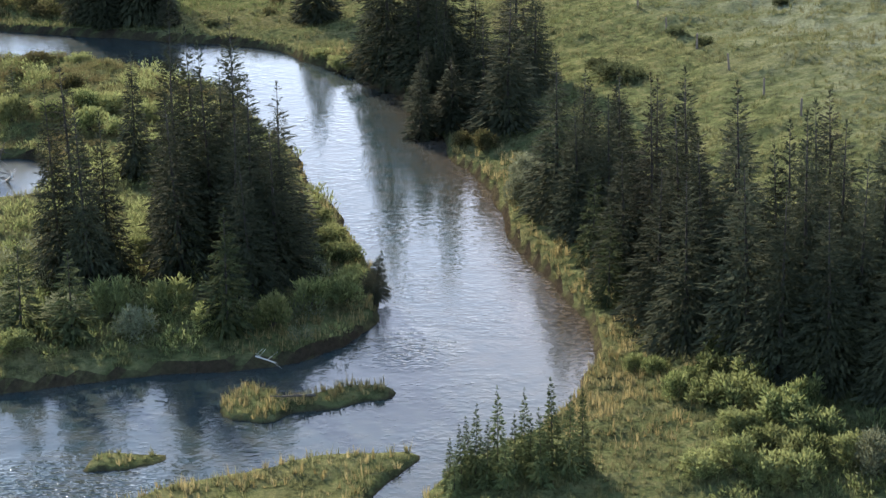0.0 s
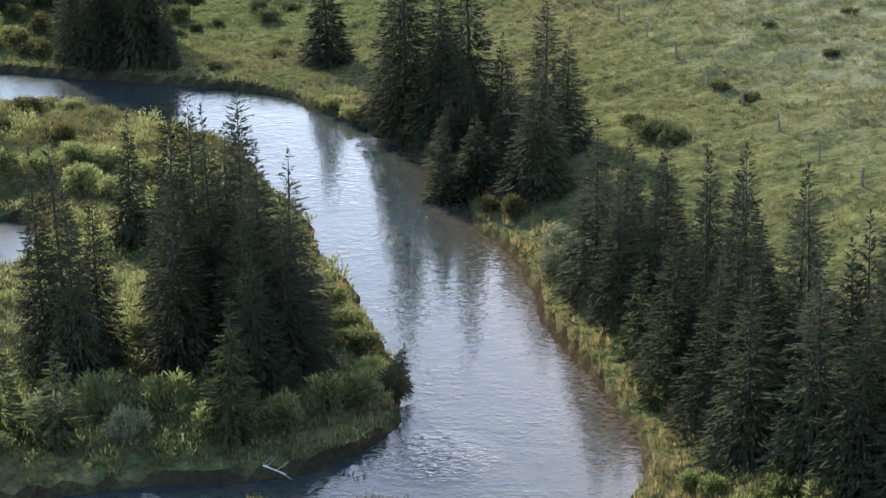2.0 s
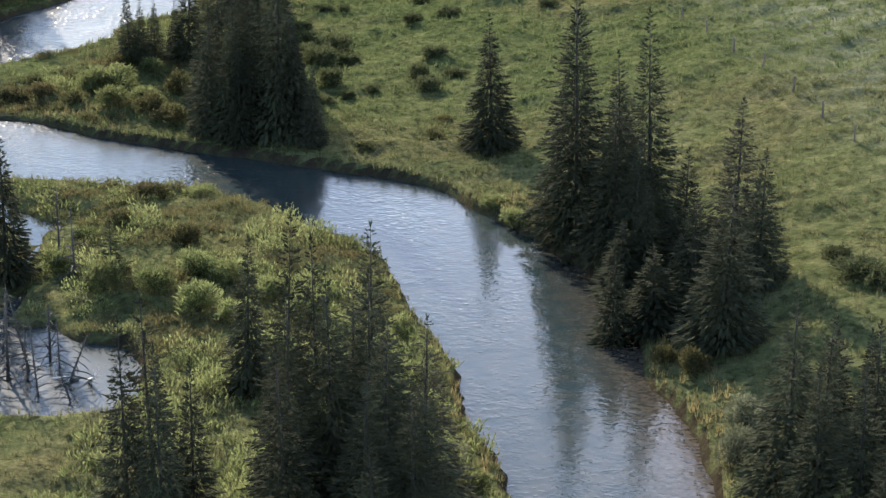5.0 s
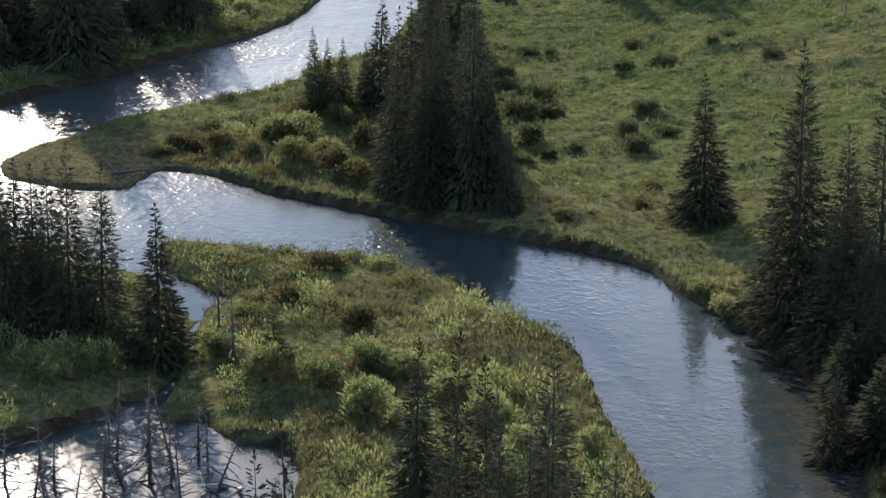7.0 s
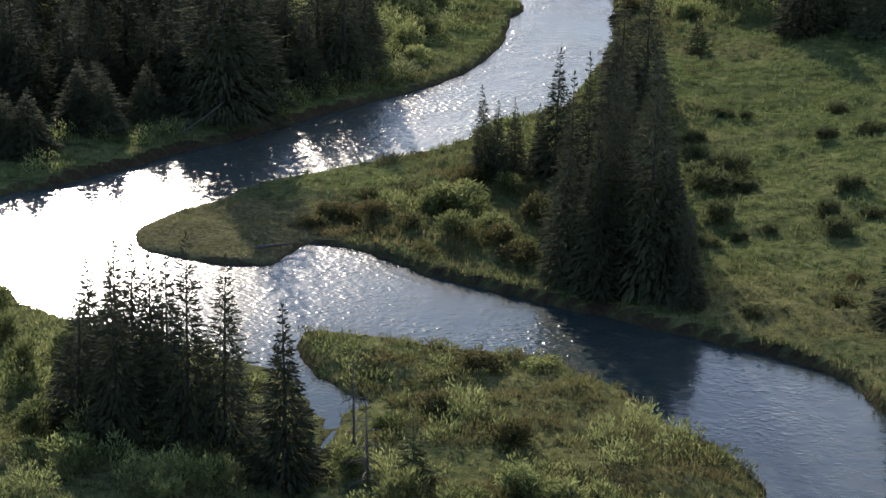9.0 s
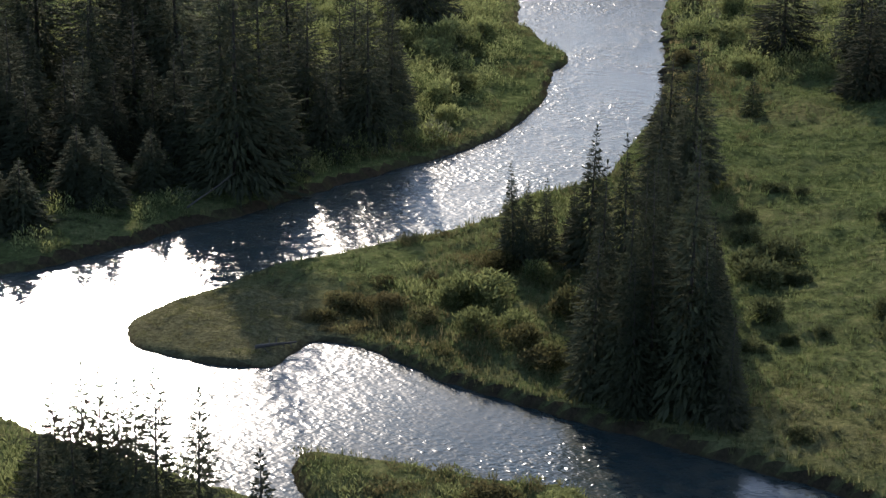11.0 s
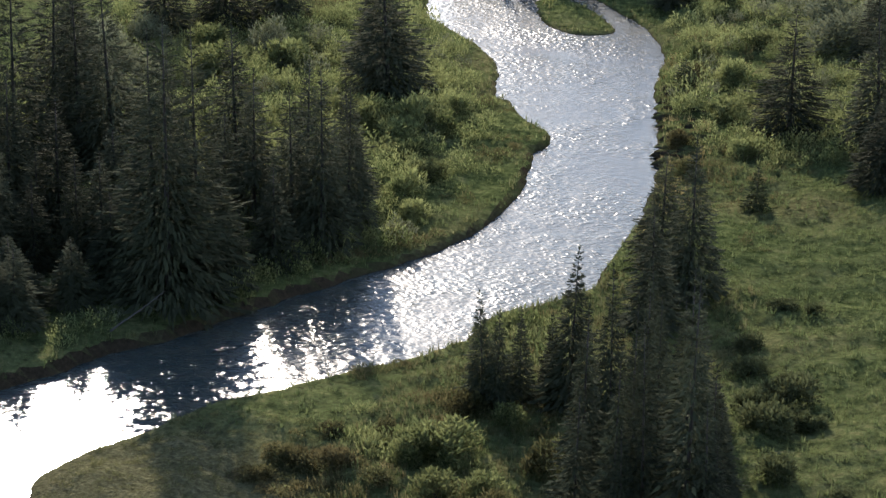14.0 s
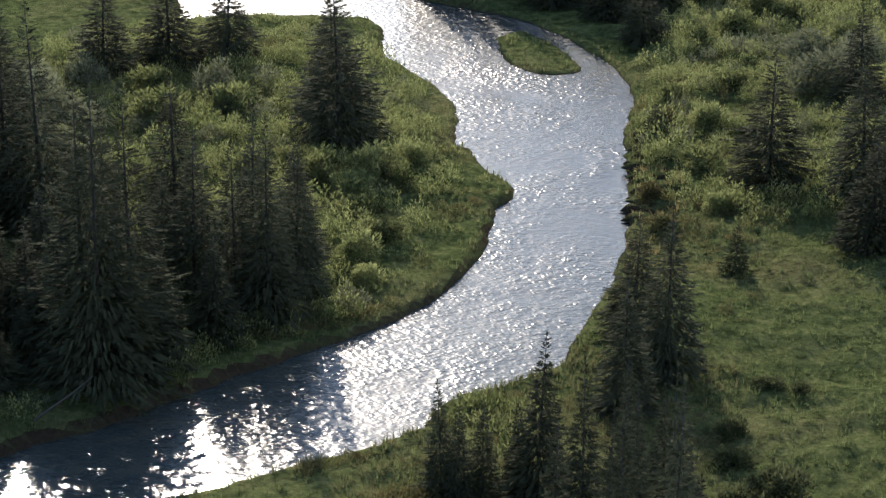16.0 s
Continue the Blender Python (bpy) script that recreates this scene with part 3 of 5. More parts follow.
WEST_STAND = [("tall", -17.2, 156.5, 16.2, 1.9), ("tall", -14.5, 155.3, 13.8, 2.1), ("broad", -13.3, 161.2, 13.8, 2.6), ("open", -22.5, 151.2, 14.2, 2.3), ("slim", -21.6, 174.0, 9.2, 1.3),
              ("broad", -12.0, 153.0, 12.0, 2.7), ("broad", -10.2, 149.0, 10.0, 2.5), ("tall", -16.0, 149.0, 12.0, 2.1), ("tall", -21.6, 148.2, 12.8, 1.6),
              ("open", -10.4, 157.5, 10.5, 2.3), ("broad", -14.0, 158.0, 12.0, 2.8), ("broad", -11.6, 146.5, 8.5, 2.2), ("young", -12.6, 139.6, 7.4, 1.4), ("young", -21.6, 139.6, 5.4, 1.3), ("young", -24.6, 139.8, 6.0, 1.3)]
EAST_STAND = [("tall", 7.6, 161.2, 11.2, 2.3), ("cone", 10.1, 164.5, 8.4, 1.7), ("slim", 12.1, 164.5, 7.4, 1.4), ("open", 12.8, 148.0, 12.6, 1.7), ("tall", 14.6, 145.0, 13.8, 2.1),
              ("broad", 17.0, 138.0, 14.0, 2.8), ("tall", 19.4, 130.0, 13.8, 2.2), ("cone", 15.5, 151.0, 10.5, 2.0), ("tall", 21.0, 136.0, 12.4, 2.1), ("tall", 23.6, 131.0, 12.6, 2.1)]
EAST_STAND_FRONT = [("broad", 25.0, 127.0, 11.5, 2.3), ("broad", 12.4, 140.5, 9.5, 2.3), ("broad", 13.6, 135.5, 10.5, 2.5), ("broad", 16.6, 131.5, 11.5, 2.6), ("broad", 20.2, 126.0, 10.5, 2.5),
                    ("young", 9.8, 144.2, 6.1, 1.0), ("young", 9.3, 151.1, 6.0, 1.1), ("tall", 27.0, 138.0, 11.5, 2.0), ("cone", 23.0, 144.0, 10.5, 2.0), ("broad", 8.8, 157.0, 8.8, 2.0),
                    ("broad", 10.6, 155.0, 9.6, 2.2), ("broad", 23.4, 123.0, 11.0, 2.3), ("broad", 17.8, 128.0, 10.5, 2.4), ("broad", 11.0, 147.5, 9.0, 2.1), ("broad", 18.6, 134.0, 11.0, 2.4), ("broad", 15.0, 139.5, 11.0, 2.4), ("broad", 22.0, 128.5, 11.5, 2.3)]
EAST_BANK_TREES = [("broad", -3.9, 202.8, 18.2, 2.5), ("broad", -4.6, 206.5, 16.0, 2.2), ("tall", 0.9, 199.0, 16.2, 2.0), ("cone", 6.0, 194.0, 11.6, 2.0), ("slim", 0.6, 193.4, 6.9, 1.1), ("slim", -1.4, 185.5, 6.9, 1.1),
                   ("slim", -10.6, 223.5, 10.2, 1.5), ("slim", -0.9, 213.0, 5.5, 1.0), ("tall", 5.0, 182.0, 10.0, 2.2), ("tall", -1.4, 198.5, 11.0, 2.2),
                   ("slim", -1.5, 204.5, 5.0, 1.5), ("slim", 0.6, 201.0, 6.5, 1.6), ("slim", -0.7, 192.6, 5.0, 1.4), ("slim", 1.1, 186.3, 5.5, 1.5), ("slim", -3.0, 208.4, 4.0, 1.3)]
MID_STAND = [("slim", -32.2, 226.0, 9.8, 1.7), ("slim", -30.3, 225.4, 12.2, 1.8), ("tall", -28.6, 225.0, 14.4, 1.9), ("slim", -26.8, 225.0, 16.4, 2.3), ("slim", -25.5, 224.4, 10.6, 1.88),
             ("open", -25.2, 224.6, 8.9, 1.65), ("slim", -24.1, 223.6, 5.8, 1.32), ("slim", -33.0, 231.0, 12.0, 1.8), ("tall", -30.5, 230.0, 13.4, 1.8), ("slim", -27.8, 230.5, 15.0, 2.0),
             ("slim", -31.0, 236.0, 12.0, 1.8), ("open", -29.0, 241.0, 10.0, 1.7), ("slim", -33.6, 241.0, 10.8, 1.6), ("slim", -30.5, 246.0, 8.0, 1.3)]
MID_STAND_MORE = [("tall", -29.5, 226.4, 13.0, 1.7), ("slim", -25.7, 226.8, 8.6, 1.41), ("slim", -29.4, 224.0, 9.5, 1.5), ("open", -24.0, 222.8, 6.6, 1.28), ("slim", -27.0, 234.0, 9.0, 1.56),
                  ("slim", -31.6, 243.5, 9.0, 1.3), ("tall", -33.0, 250.0, 8.5, 1.3), ("slim", -27.2, 238.0, 5.4, 1.24), ("slim", -28.8, 245.5, 3.6, 1.16)]
MID_STAND_BACK = [("slim", -37.3, 247.3, 9.5, 1.2), ("slim", -42.1, 247.0, 6.8, 0.8), ("slim", -41.2, 246.6, 5.9, 0.7), ("slim", -40.2, 247.8, 6.0, 0.7), ("slim", -38.5, 248.5, 5.5, 0.7),
                  ("tall", -37.3, 273.5, 7.6, 1.6), ("tall", -34.3, 268.0, 10.6, 1.7), ("slim", -35.6, 262.0, 8.0, 1.3)]
# second and third broad spruce are added to widen the first one's cast shadow
NORTH_WOOD = [("broad", -65.0, 257.3, 19.0, 2.9), ("broad", -64.2, 260.5, 17.0, 2.5), ("broad", -66.6, 259.0, 17.5, 2.6), ("tall", -65.1, 273.0, 11.3, 1.8), ("tall", -59.4, 270.6, 13.0, 1.8), ("tall", -58.9, 274.5, 11.0, 1.6), ("broad", -66.8, 309.5, 12.8, 3.0),
              ("tall", -61.8, 271.5, 11.2, 1.6), ("tall", -72.0, 276.0, 11.0, 1.7), ("broad", -79.0, 282.0, 16.5, 2.5), ("broad", -84.5, 277.0, 17.5, 2.5),
              ("slim", -74.0, 250.0, 5.5, 1.4), ("slim", -78.5, 245.0, 6.5, 1.5), ("slim", -63.8, 264.0, 7.0, 1.3), ("slim", -69.0, 258.0, 6.5, 1.3)]
NORTH_WOOD_SHORE = [("broad", -91.0, 281.0, 18.0, 2.6), ("broad", -90.0, 268.0, 17.0, 2.6), ("broad", -97.0, 264.0, 17.0, 2.6), ("broad", -86.5, 288.0, 16.0, 2.5), ("broad", -98.0, 278.0, 17.0, 2.6), ("tall", -81.5, 269.5, 11.0, 2.0),
                    ("tall", -76.5, 266.5, 10.0, 1.8), ("tall", -83.5, 260.5, 11.0, 2.0), ("tall", -93.0, 255.0, 14.0, 2.3), ("tall", -97.0, 246.0, 14.0, 2.3), ("slim", -79.5, 254.5, 7.5, 1.5), ("slim", -84.5, 248.0, 8.0, 1.6),
                    ("tall", -70.0, 283.0, 12.0, 1.9), ("tall", -63.0, 278.0, 11.0, 1.8)]
NORTH_WOOD_INNER = [("tall", -78.0, 260.0, 9.0, 1.7), ("tall", -82.5, 284.0, 15.0, 2.1), ("broad", -88.0, 262.0, 12.0, 2.1),
                    ("slim", -71.0, 261.0, 8.5, 1.4), ("slim", -66.6, 263.8, 8.0, 1.3), ("slim", -61.2, 266.0, 7.0, 1.2), ("tall", -60.8, 281.0, 9.0, 1.5)]
# low rows added to darken the wood's floor and shade the bank front
NORTH_WOOD_LOW = [("slim", -93.9, 269.1, 8.0, 1.7), ("tall", -92.4, 255.6, 7.6, 1.4), ("tall", -91.8, 258.0, 6.8, 1.4), ("slim", -90.1, 265.9, 7.5, 1.5), ("tall", -89.2, 271.5, 5.9, 1.8),
                  ("slim", -87.9, 266.7, 5.9, 1.9), ("slim", -86.7, 269.7, 7.9, 1.5), ("slim", -84.7, 265.2, 7.2, 1.4), ("tall", -83.5, 258.7, 6.3, 1.5), ("slim", -82.8, 257.8, 6.4, 1.8),
                  ("slim", -81.2, 266.3, 6.4, 1.5), ("tall", -79.8, 264.1, 6.0, 1.6), ("slim", -79.0, 259.9, 8.1, 1.5), ("tall", -77.5, 265.4, 6.5, 1.6), ("slim", -76.6, 255.9, 7.2, 1.9),
                  ("tall", -75.2, 259.7, 6.4, 1.5), ("slim", -73.6, 269.7, 7.1, 1.8), ("tall", -72.5, 260.6, 8.1, 1.4), ("slim", -71.2, 266.6, 6.4, 1.9), ("tall", -69.8, 260.9, 6.3, 1.8),
                  ("tall", -68.4, 268.7, 8.2, 1.4), ("slim", -67.6, 273.7, 8.0, 1.3),
                  ("tall", -92.1, 241.5, 5.2, 1.7), ("tall", -90.5, 243.4, 5.6, 1.7), ("slim", -88.7, 239.4, 5.4, 1.7), ("tall", -86.3, 241.9, 6.4, 1.6), ("slim", -84.4, 239.1, 6.1, 1.3),
                  ("slim", -83.2, 245.3, 6.0, 1.5), ("slim", -80.8, 240.9, 5.7, 1.5), ("tall", -78.8, 243.8, 5.1, 1.6), ("tall", -76.7, 243.0, 4.9, 1.4), ("slim", -75.5, 244.0, 5.1, 1.7),
                  ("slim", -73.6, 253.1, 4.7, 1.8), ("tall", -72.1, 249.9, 5.2, 1.6), ("tall", -70.1, 254.3, 4.4, 1.5), ("slim", -67.3, 257.7, 4.5, 1.7)]
NORTH_WOOD_BACK = [("broad", -88.0, 329.0, 9.0, 2.4), ("tall", -84.0, 332.5, 9.4, 2.0), ("broad", -92.0, 324.0, 9.0, 2.2), ("tall", -70.0, 318.0, 10.0, 2.0),
                   ("tall", -90.0, 300.0, 12.0, 2.2), ("broad", -97.0, 290.0, 13.0, 2.4), ("broad", -95.0, 275.0, 14.0, 2.4), ("broad", -62.0, 363.0, 9.0, 2.2), ("tall", -70.0, 368.0, 10.0, 2.0),
                   ("tall", -56.0, 357.5, 8.0, 1.8), ("broad", -51.0, 350.0, 6.5, 1.8)]
FAR_BANK_TREES = [("tall", -73.0, 366.5, 11.0, 1.9), ("broad", -69.5, 368.5, 12.0, 2.2), ("tall", -66.5, 366.0, 10.5, 1.8), ("broad", -63.5, 369.5, 12.5, 2.2), ("tall", -60.5, 366.8, 10.0, 1.9), ("cone", -57.0, 367.5, 11.0, 1.9),
                  ("broad", -54.0, 366.5, 11.5, 2.1), ("tall", -51.5, 362.5, 9.0, 1.7), ("tall", -49.5, 368.0, 11.0, 1.9), ("broad", -46.5, 370.5, 11.5, 2.0), ("tall", -77.0, 371.0, 12.0, 2.0), ("broad", -62.0, 376.0, 13.0, 2.3)]
LAGOON_STAND = [("slim", -53.6, 201.5, 7.4, 1.1), ("slim", -52.0, 200.6, 8.7, 1.2), ("slim", -50.5, 199.3, 9.2, 1.2), ("slim", -48.9, 198.1, 9.6, 1.2), ("slim", -47.5, 196.8, 10.0, 1.3),
                ("tall", -45.8, 195.0, 11.8, 1.5), ("tall", -44.0, 195.5, 10.7, 1.5), ("slim", -39.7, 192.6, 9.6, 1.4), ("slim", -49.2, 194.0, 10.0, 1.3), ("tall", -52.4, 196.0, 8.0, 1.6), ("young", -32.9, 192.2, 3.8, 0.9)]
EAST_MEADOW_TREES = [("broad", -34.0, 308.0, 10.2, 2.2), ("young", -33.2, 287.2, 3.4, 0.6), ("tall", -26.7, 303.0, 11.0, 1.9), ("tall", -25.0, 292.0, 8.0, 1.7), ("tall", -29.7, 329.0, 8.4, 1.6),
                     ("broad", -22.0, 297.0, 10.0, 2.2), ("broad", -18.0, 291.0, 9.0, 2.0), ("young", -44.0, 318.0, 3.0, 0.8), ("broad", -23.5, 306.5, 12.0, 2.2), ("tall", -20.6, 312.0, 11.0, 1.9), ("broad", -20.0, 301.0, 11.5, 2.1)]
FORE_TREES = [("spire", 0.0, 115.6, 2.9, 0.6), ("spire", 0.6, 116.0, 3.3, 0.6), ("spire", 1.3, 116.2, 4.0, 0.7), ("spire", 2.4, 116.7, 5.0, 0.8), ("spire", 1.8, 115.4, 3.6, 0.7), ("spire", 3.2, 115.9, 3.6, 0.7),
              ("spire", 4.0, 116.2, 3.4, 0.7), ("spire", 5.1, 116.6, 5.2, 1.0), ("spire", 4.5, 115.2, 4.0, 0.8), ("spire", 5.9, 116.0, 4.4, 0.9), ("spire", 2.8, 114.6, 3.4, 0.7), ("spire", 3.7, 117.0, 4.4, 0.7), ("spire", 1.0, 117.0, 3.2, 0.6), ("spire", 6.6, 116.8, 4.6, 0.8), ("spire", 0.2, 114.6, 2.6, 0.5)]
for group, wide, some in (("spruces on the west bank", 0.85, WEST_STAND), ("spruces on the west bank", 0.85, WEST_STAND_INNER), ("spruces on the east bank", 0.9, EAST_STAND_INNER), ("spruces on the east bank", 0.85, EAST_STAND), ("spruces on the east bank", 0.85, EAST_STAND_FRONT), ("spruces by the bend", 1.0, EAST_BANK_TREES),
                          ("spruces on the point", 0.68, MID_STAND), ("spruces on the point", 0.66, MID_STAND_MORE), ("spruces on the point", 1.05, MID_STAND_BACK), ("spruces of the north wood", 1.05, NORTH_WOOD),
                          ("spruces of the north wood", 1.08, NORTH_WOOD_SHORE), ("spruces of the north wood", 1.08, NORTH_WOOD_INNER), ("spruces of the north wood", 0.95, NORTH_WOOD_LOW), ("spruces of the north wood", 1.1, NORTH_WOOD_BACK), ("spruces on the far bank", 0.9, FAR_BANK_TREES), ("spruces by the lagoon", 0.98, LAGOON_STAND),
                          ("spruces in the upper meadow", 1.2, EAST_MEADOW_TREES), ("young spruces by the river mouth", 0.5, FORE_TREES)):
    for kind, x, y, h, r in some:
        plant(kind, x, y, h, wide * r, group)


# ---- willows and other shrubs ----
def sprays(rng, centres, spread, count, ln, w, upright):
    """Leafy sprays round the centres: narrow blades that stand upright or splay."""
    k = len(centres) * count
    c = np.repeat(centres, count, 0)
    off = rng.normal(0, 1, (k, 3))
    off /= np.linalg.norm(off, axis=1)[:, None]
    p = c + off * np.repeat(spread, count)[:, None] * rng.random((k, 1)) ** 0.4
    p[:, 2] = np.maximum(p[:, 2], 0.02)
    d = off * (1 - upright) + np.array([0, 0, upright]) + 0.35 * rng.normal(0, 1, (k, 3))
    d /= np.linalg.norm(d, axis=1)[:, None]
    s = np.cross(d, rng.normal(0, 1, (k, 3)))
    s /= np.linalg.norm(s, axis=1)[:, None]
    l, ww = ln * (0.6 + 0.8 * rng.random(k)), w * (0.6 + 0.8 * rng.random(k))
    m = p + d * (0.45 * l)[:, None]
    v = np.stack([p, m + s * ww[:, None], p + d * l[:, None], m - s * ww[:, None]], 1).reshape(-1, 3)
    return v, np.arange(4 * k).reshape(-1, 4)


def stem_tubes(rng, tips, r0):
    V, F, c = [], [], 0
    for tip in tips:
        bend = np.array([tip[0] * 0.35, tip[1] * 0.35, tip[2] * 0.55])
        v, f = tube([(tip[0] * 0.06, tip[1] * 0.06, -0.15), tuple(bend), tuple(tip)], [r0, r0 * 0.7, r0 * 0.25], 5)
        V.append(v)
        F += [tuple(i + c for i in q) for q in f]
        c += len(v)
    return np.concatenate(V), F


def make_shrub(seed, h, r, mat, label, upright=0.55, clumps=11, leaves=46, category="shrub", name="willow_shrub"):
    rng = np.random.default_rng(seed)
    shrub = tagged(new(name), label, category)
    a = np.arange(clumps) * 2.4 + rng.normal(0, 0.3, clumps)
    rad = r * 0.78 * np.sqrt((np.arange(clumps) + 0.5) / clumps) * rng.uniform(0.7, 1.2, clumps)
    z = h * (0.30 + 0.42 * (1 - (rad / r) ** 2) * (0.35 + 0.95 * rng.random(clumps)))
    c = np.stack([np.cos(a) * rad, np.sin(a) * rad, z], 1)
    v, f = stem_tubes(rng, c, 0.03)
    part("woody_base", mesh_of("woody_base", v, f, BARK), shrub)
    low = c * np.array([1.1, 1.1, 0.5])
    v, f = sprays(rng, np.concatenate([c, low]), np.concatenate([rng.uniform(0.2, 0.42, clumps) * r, rng.uniform(0.25, 0.42, clumps) * r]), int(leaves * 1.5), 0.11 * h + 0.06, 0.038, upright)
    part("foliage", mesh_of("foliage", v, f, mat), shrub)
    return shrub


SHRUBS = {
    "bright": (make_shrub(21, 2.0, 1.2, WILLOW, "bright yellow-green willow bush in full leaf"), 2.0, 1.2),
    "tall": (make_shrub(22, 2.8, 1.2, WILLOW, "tall upright green willow bush", 0.75), 2.8, 1.2),
    "olive": (make_shrub(23, 1.3, 1.0, WILLOW_OLIVE, "low olive-brown willow bush"), 1.3, 1.0),
    "grey": (make_shrub(24, 2.2, 1.6, WILLOW_GREY, "rounded grey-green willow bush", 0.35, 14), 2.2, 1.6),
    "dark": (make_shrub(25, 1.0, 0.95, SAGE_DARK, "small dark shrub in the open meadow", 0.4, 9, 60), 1.0, 0.95),
}
shrub_used = set()


def bush(kind, x, y, h, r, group):
    shrub, h0, r0 = SHRUBS[kind]
    if kind == "dark":
        h, r = 0.95 * h, 0.95 * r
    m = pose(x, y, float(ground_at(x, y)[0]) - 0.05, 0, 0, turn_rng.uniform(0, 360)) @ Matrix.Diagonal((r / r0 * turn_rng.uniform(0.75, 1.3), r / r0 * turn_rng.uniform(0.75, 1.3), h / h0 * turn_rng.uniform(0.8, 1.15), 1))
    if kind in shrub_used:
        shrub = copy_thing(shrub, m)
        shrub.matrix_basis = m
    else:
        shrub_used.add(kind)
        shrub.matrix_basis = m
    return tagged(shrub, group=group)


FORE_BUSHES = [("bright", 14.6, 129.0, 2.2, 1.3), ("bright", 12.3, 127.4, 1.6, 1.1), ("bright", 15.0, 124.7, 2.0, 1.3), ("bright", 17.2, 121.4, 2.2, 1.5), ("bright", 18.5, 119.7, 2.2, 1.4), ("tall", 19.5, 115.8, 2.2, 1.4),
               ("tall", 14.0, 115.7, 2.0, 1.1), ("bright", 15.4, 114.5, 1.8, 1.1), ("bright", 11.4, 131.6, 1.3, 0.9), ("bright", 17.1, 114.4, 1.9, 1.4), ("grey", 20.8, 114.2, 2.2, 1.5), ("bright", 10.4, 132.6, 1.2, 0.9),
               ("bright", 12.3, 115.8, 1.5, 1.0), ("bright", 16.2, 127.2, 2.2, 1.2), ("tall", 14.9, 131.0, 2.6, 0.9), ("bright", 13.6, 126.0, 1.5, 1.0), ("tall", 16.4, 123.2, 2.0, 1.1), ("bright", 16.0, 118.6, 1.8, 1.2), ("bright", 14.8, 120.8, 1.4, 1.0), ("bright", 17.6, 117.0, 2.0, 1.2), ("tall", 18.4, 122.8, 2.4, 1.2), ("bright", 13.2, 128.8, 1.3, 0.9)]
POINT_BUSHES = [("olive", -49.1, 236.6, 1.4, 1.3), ("bright", -42.2, 239.5, 2.5, 1.7), ("bright", -40.8, 232.6, 1.8, 1.6), ("olive", -37.6, 231.4, 1.5, 1.4), ("olive", -35.6, 229.2, 1.3, 1.2), ("olive", -50.6, 236.8, 1.0, 1.0),
                ("olive", -44.2, 233.8, 1.1, 1.0), ("olive", -47.2, 235.8, 1.4, 1.2), ("olive", -51.1, 234.2, 0.9, 0.9), ("olive", -42.6, 245.5, 1.3, 1.2), ("bright", -38.6, 234.0, 1.5, 1.2), ("olive", -46.0, 241.5, 1.0, 1.0),
                ("bright", -43.6, 238.0, 1.9, 1.2), ("bright", -39.6, 243.5, 1.6, 1.1), ("olive", -36.5, 238.0, 1.6, 1.3), ("olive", -48.8, 240.2, 0.9, 1.0)]
MEADOW_SHRUBS = [("dark", -25.3, 249.0, 1.3, 1.8), ("dark", -17.5, 242.4, 1.5, 1.1), ("dark", -16.5, 239.4, 1.6, 1.4), ("dark", -21.0, 239.0, 0.8, 0.8), ("dark", -28.4, 267.5, 1.0, 1.1), ("dark", -26.4, 267.1, 0.8, 0.8),
                 ("dark", -19.7, 261.7, 1.0, 1.0), ("dark", -16.5, 263.0, 1.0, 0.9), ("dark", -12.9, 267.6, 0.9, 0.8), ("dark", -14.7, 243.4, 0.8, 0.9), ("olive", -15.0, 225.3, 0.9, 0.9), ("dark", -20.0, 222.8, 0.7, 0.8),
                 ("olive", -14.5, 229.4, 0.7, 0.7), ("dark", -24.7, 235.0, 1.0, 0.9), ("dark", -7.8, 262.4, 1.0, 0.9), ("dark", -11.7, 269.8, 0.7, 0.7), ("dark", -22.7, 237.1, 0.8, 0.6), ("dark", -29.3, 260.1, 1.1, 1.0),
                 ("dark", -26.1, 247.2, 1.8, 1.5), ("dark", -24.4, 240.0, 1.6, 1.3), ("dark", -25.6, 252.6, 2.0, 1.9), ("dark", -27.4, 250.0, 1.5, 1.2), ("dark", -23.8, 248.5, 1.1, 0.9), ("dark", -28.6, 256.2, 1.4, 1.2)]
MEADOW_SHRUBS_MORE = [("dark", 18.9, 197.5, 0.9, 1.0), ("dark", 20.7, 193.5, 0.9, 1.0), ("dark", 13.5, 189.0, 1.3, 1.5), ("dark", 12.4, 192.5, 1.1, 1.2), ("dark", 14.6, 187.0, 1.3, 1.3), ("dark", -16.6, 248.0, 1.1, 1.2),
                      ("dark", -19.7, 269.8, 1.0, 1.1), ("bright", -8.1, 207.2, 1.4, 1.1), ("grey", 6.1, 170.5, 2.2, 1.5), ("olive", -5.4, 204.4, 1.1, 1.0), ("bright", -9.8, 210.6, 0.9, 0.9), ("grey", 5.4, 166.0, 2.0, 1.3),
                      ("olive", 1.6, 180.6, 1.2, 0.9), ("olive", 3.3, 178.5, 1.5, 1.1), ("dark", 24.5, 212.0, 0.7, 0.7), ("dark", 28.0, 203.0, 0.7, 0.7), ("dark", 31.0, 214.0, 0.6, 0.7)]
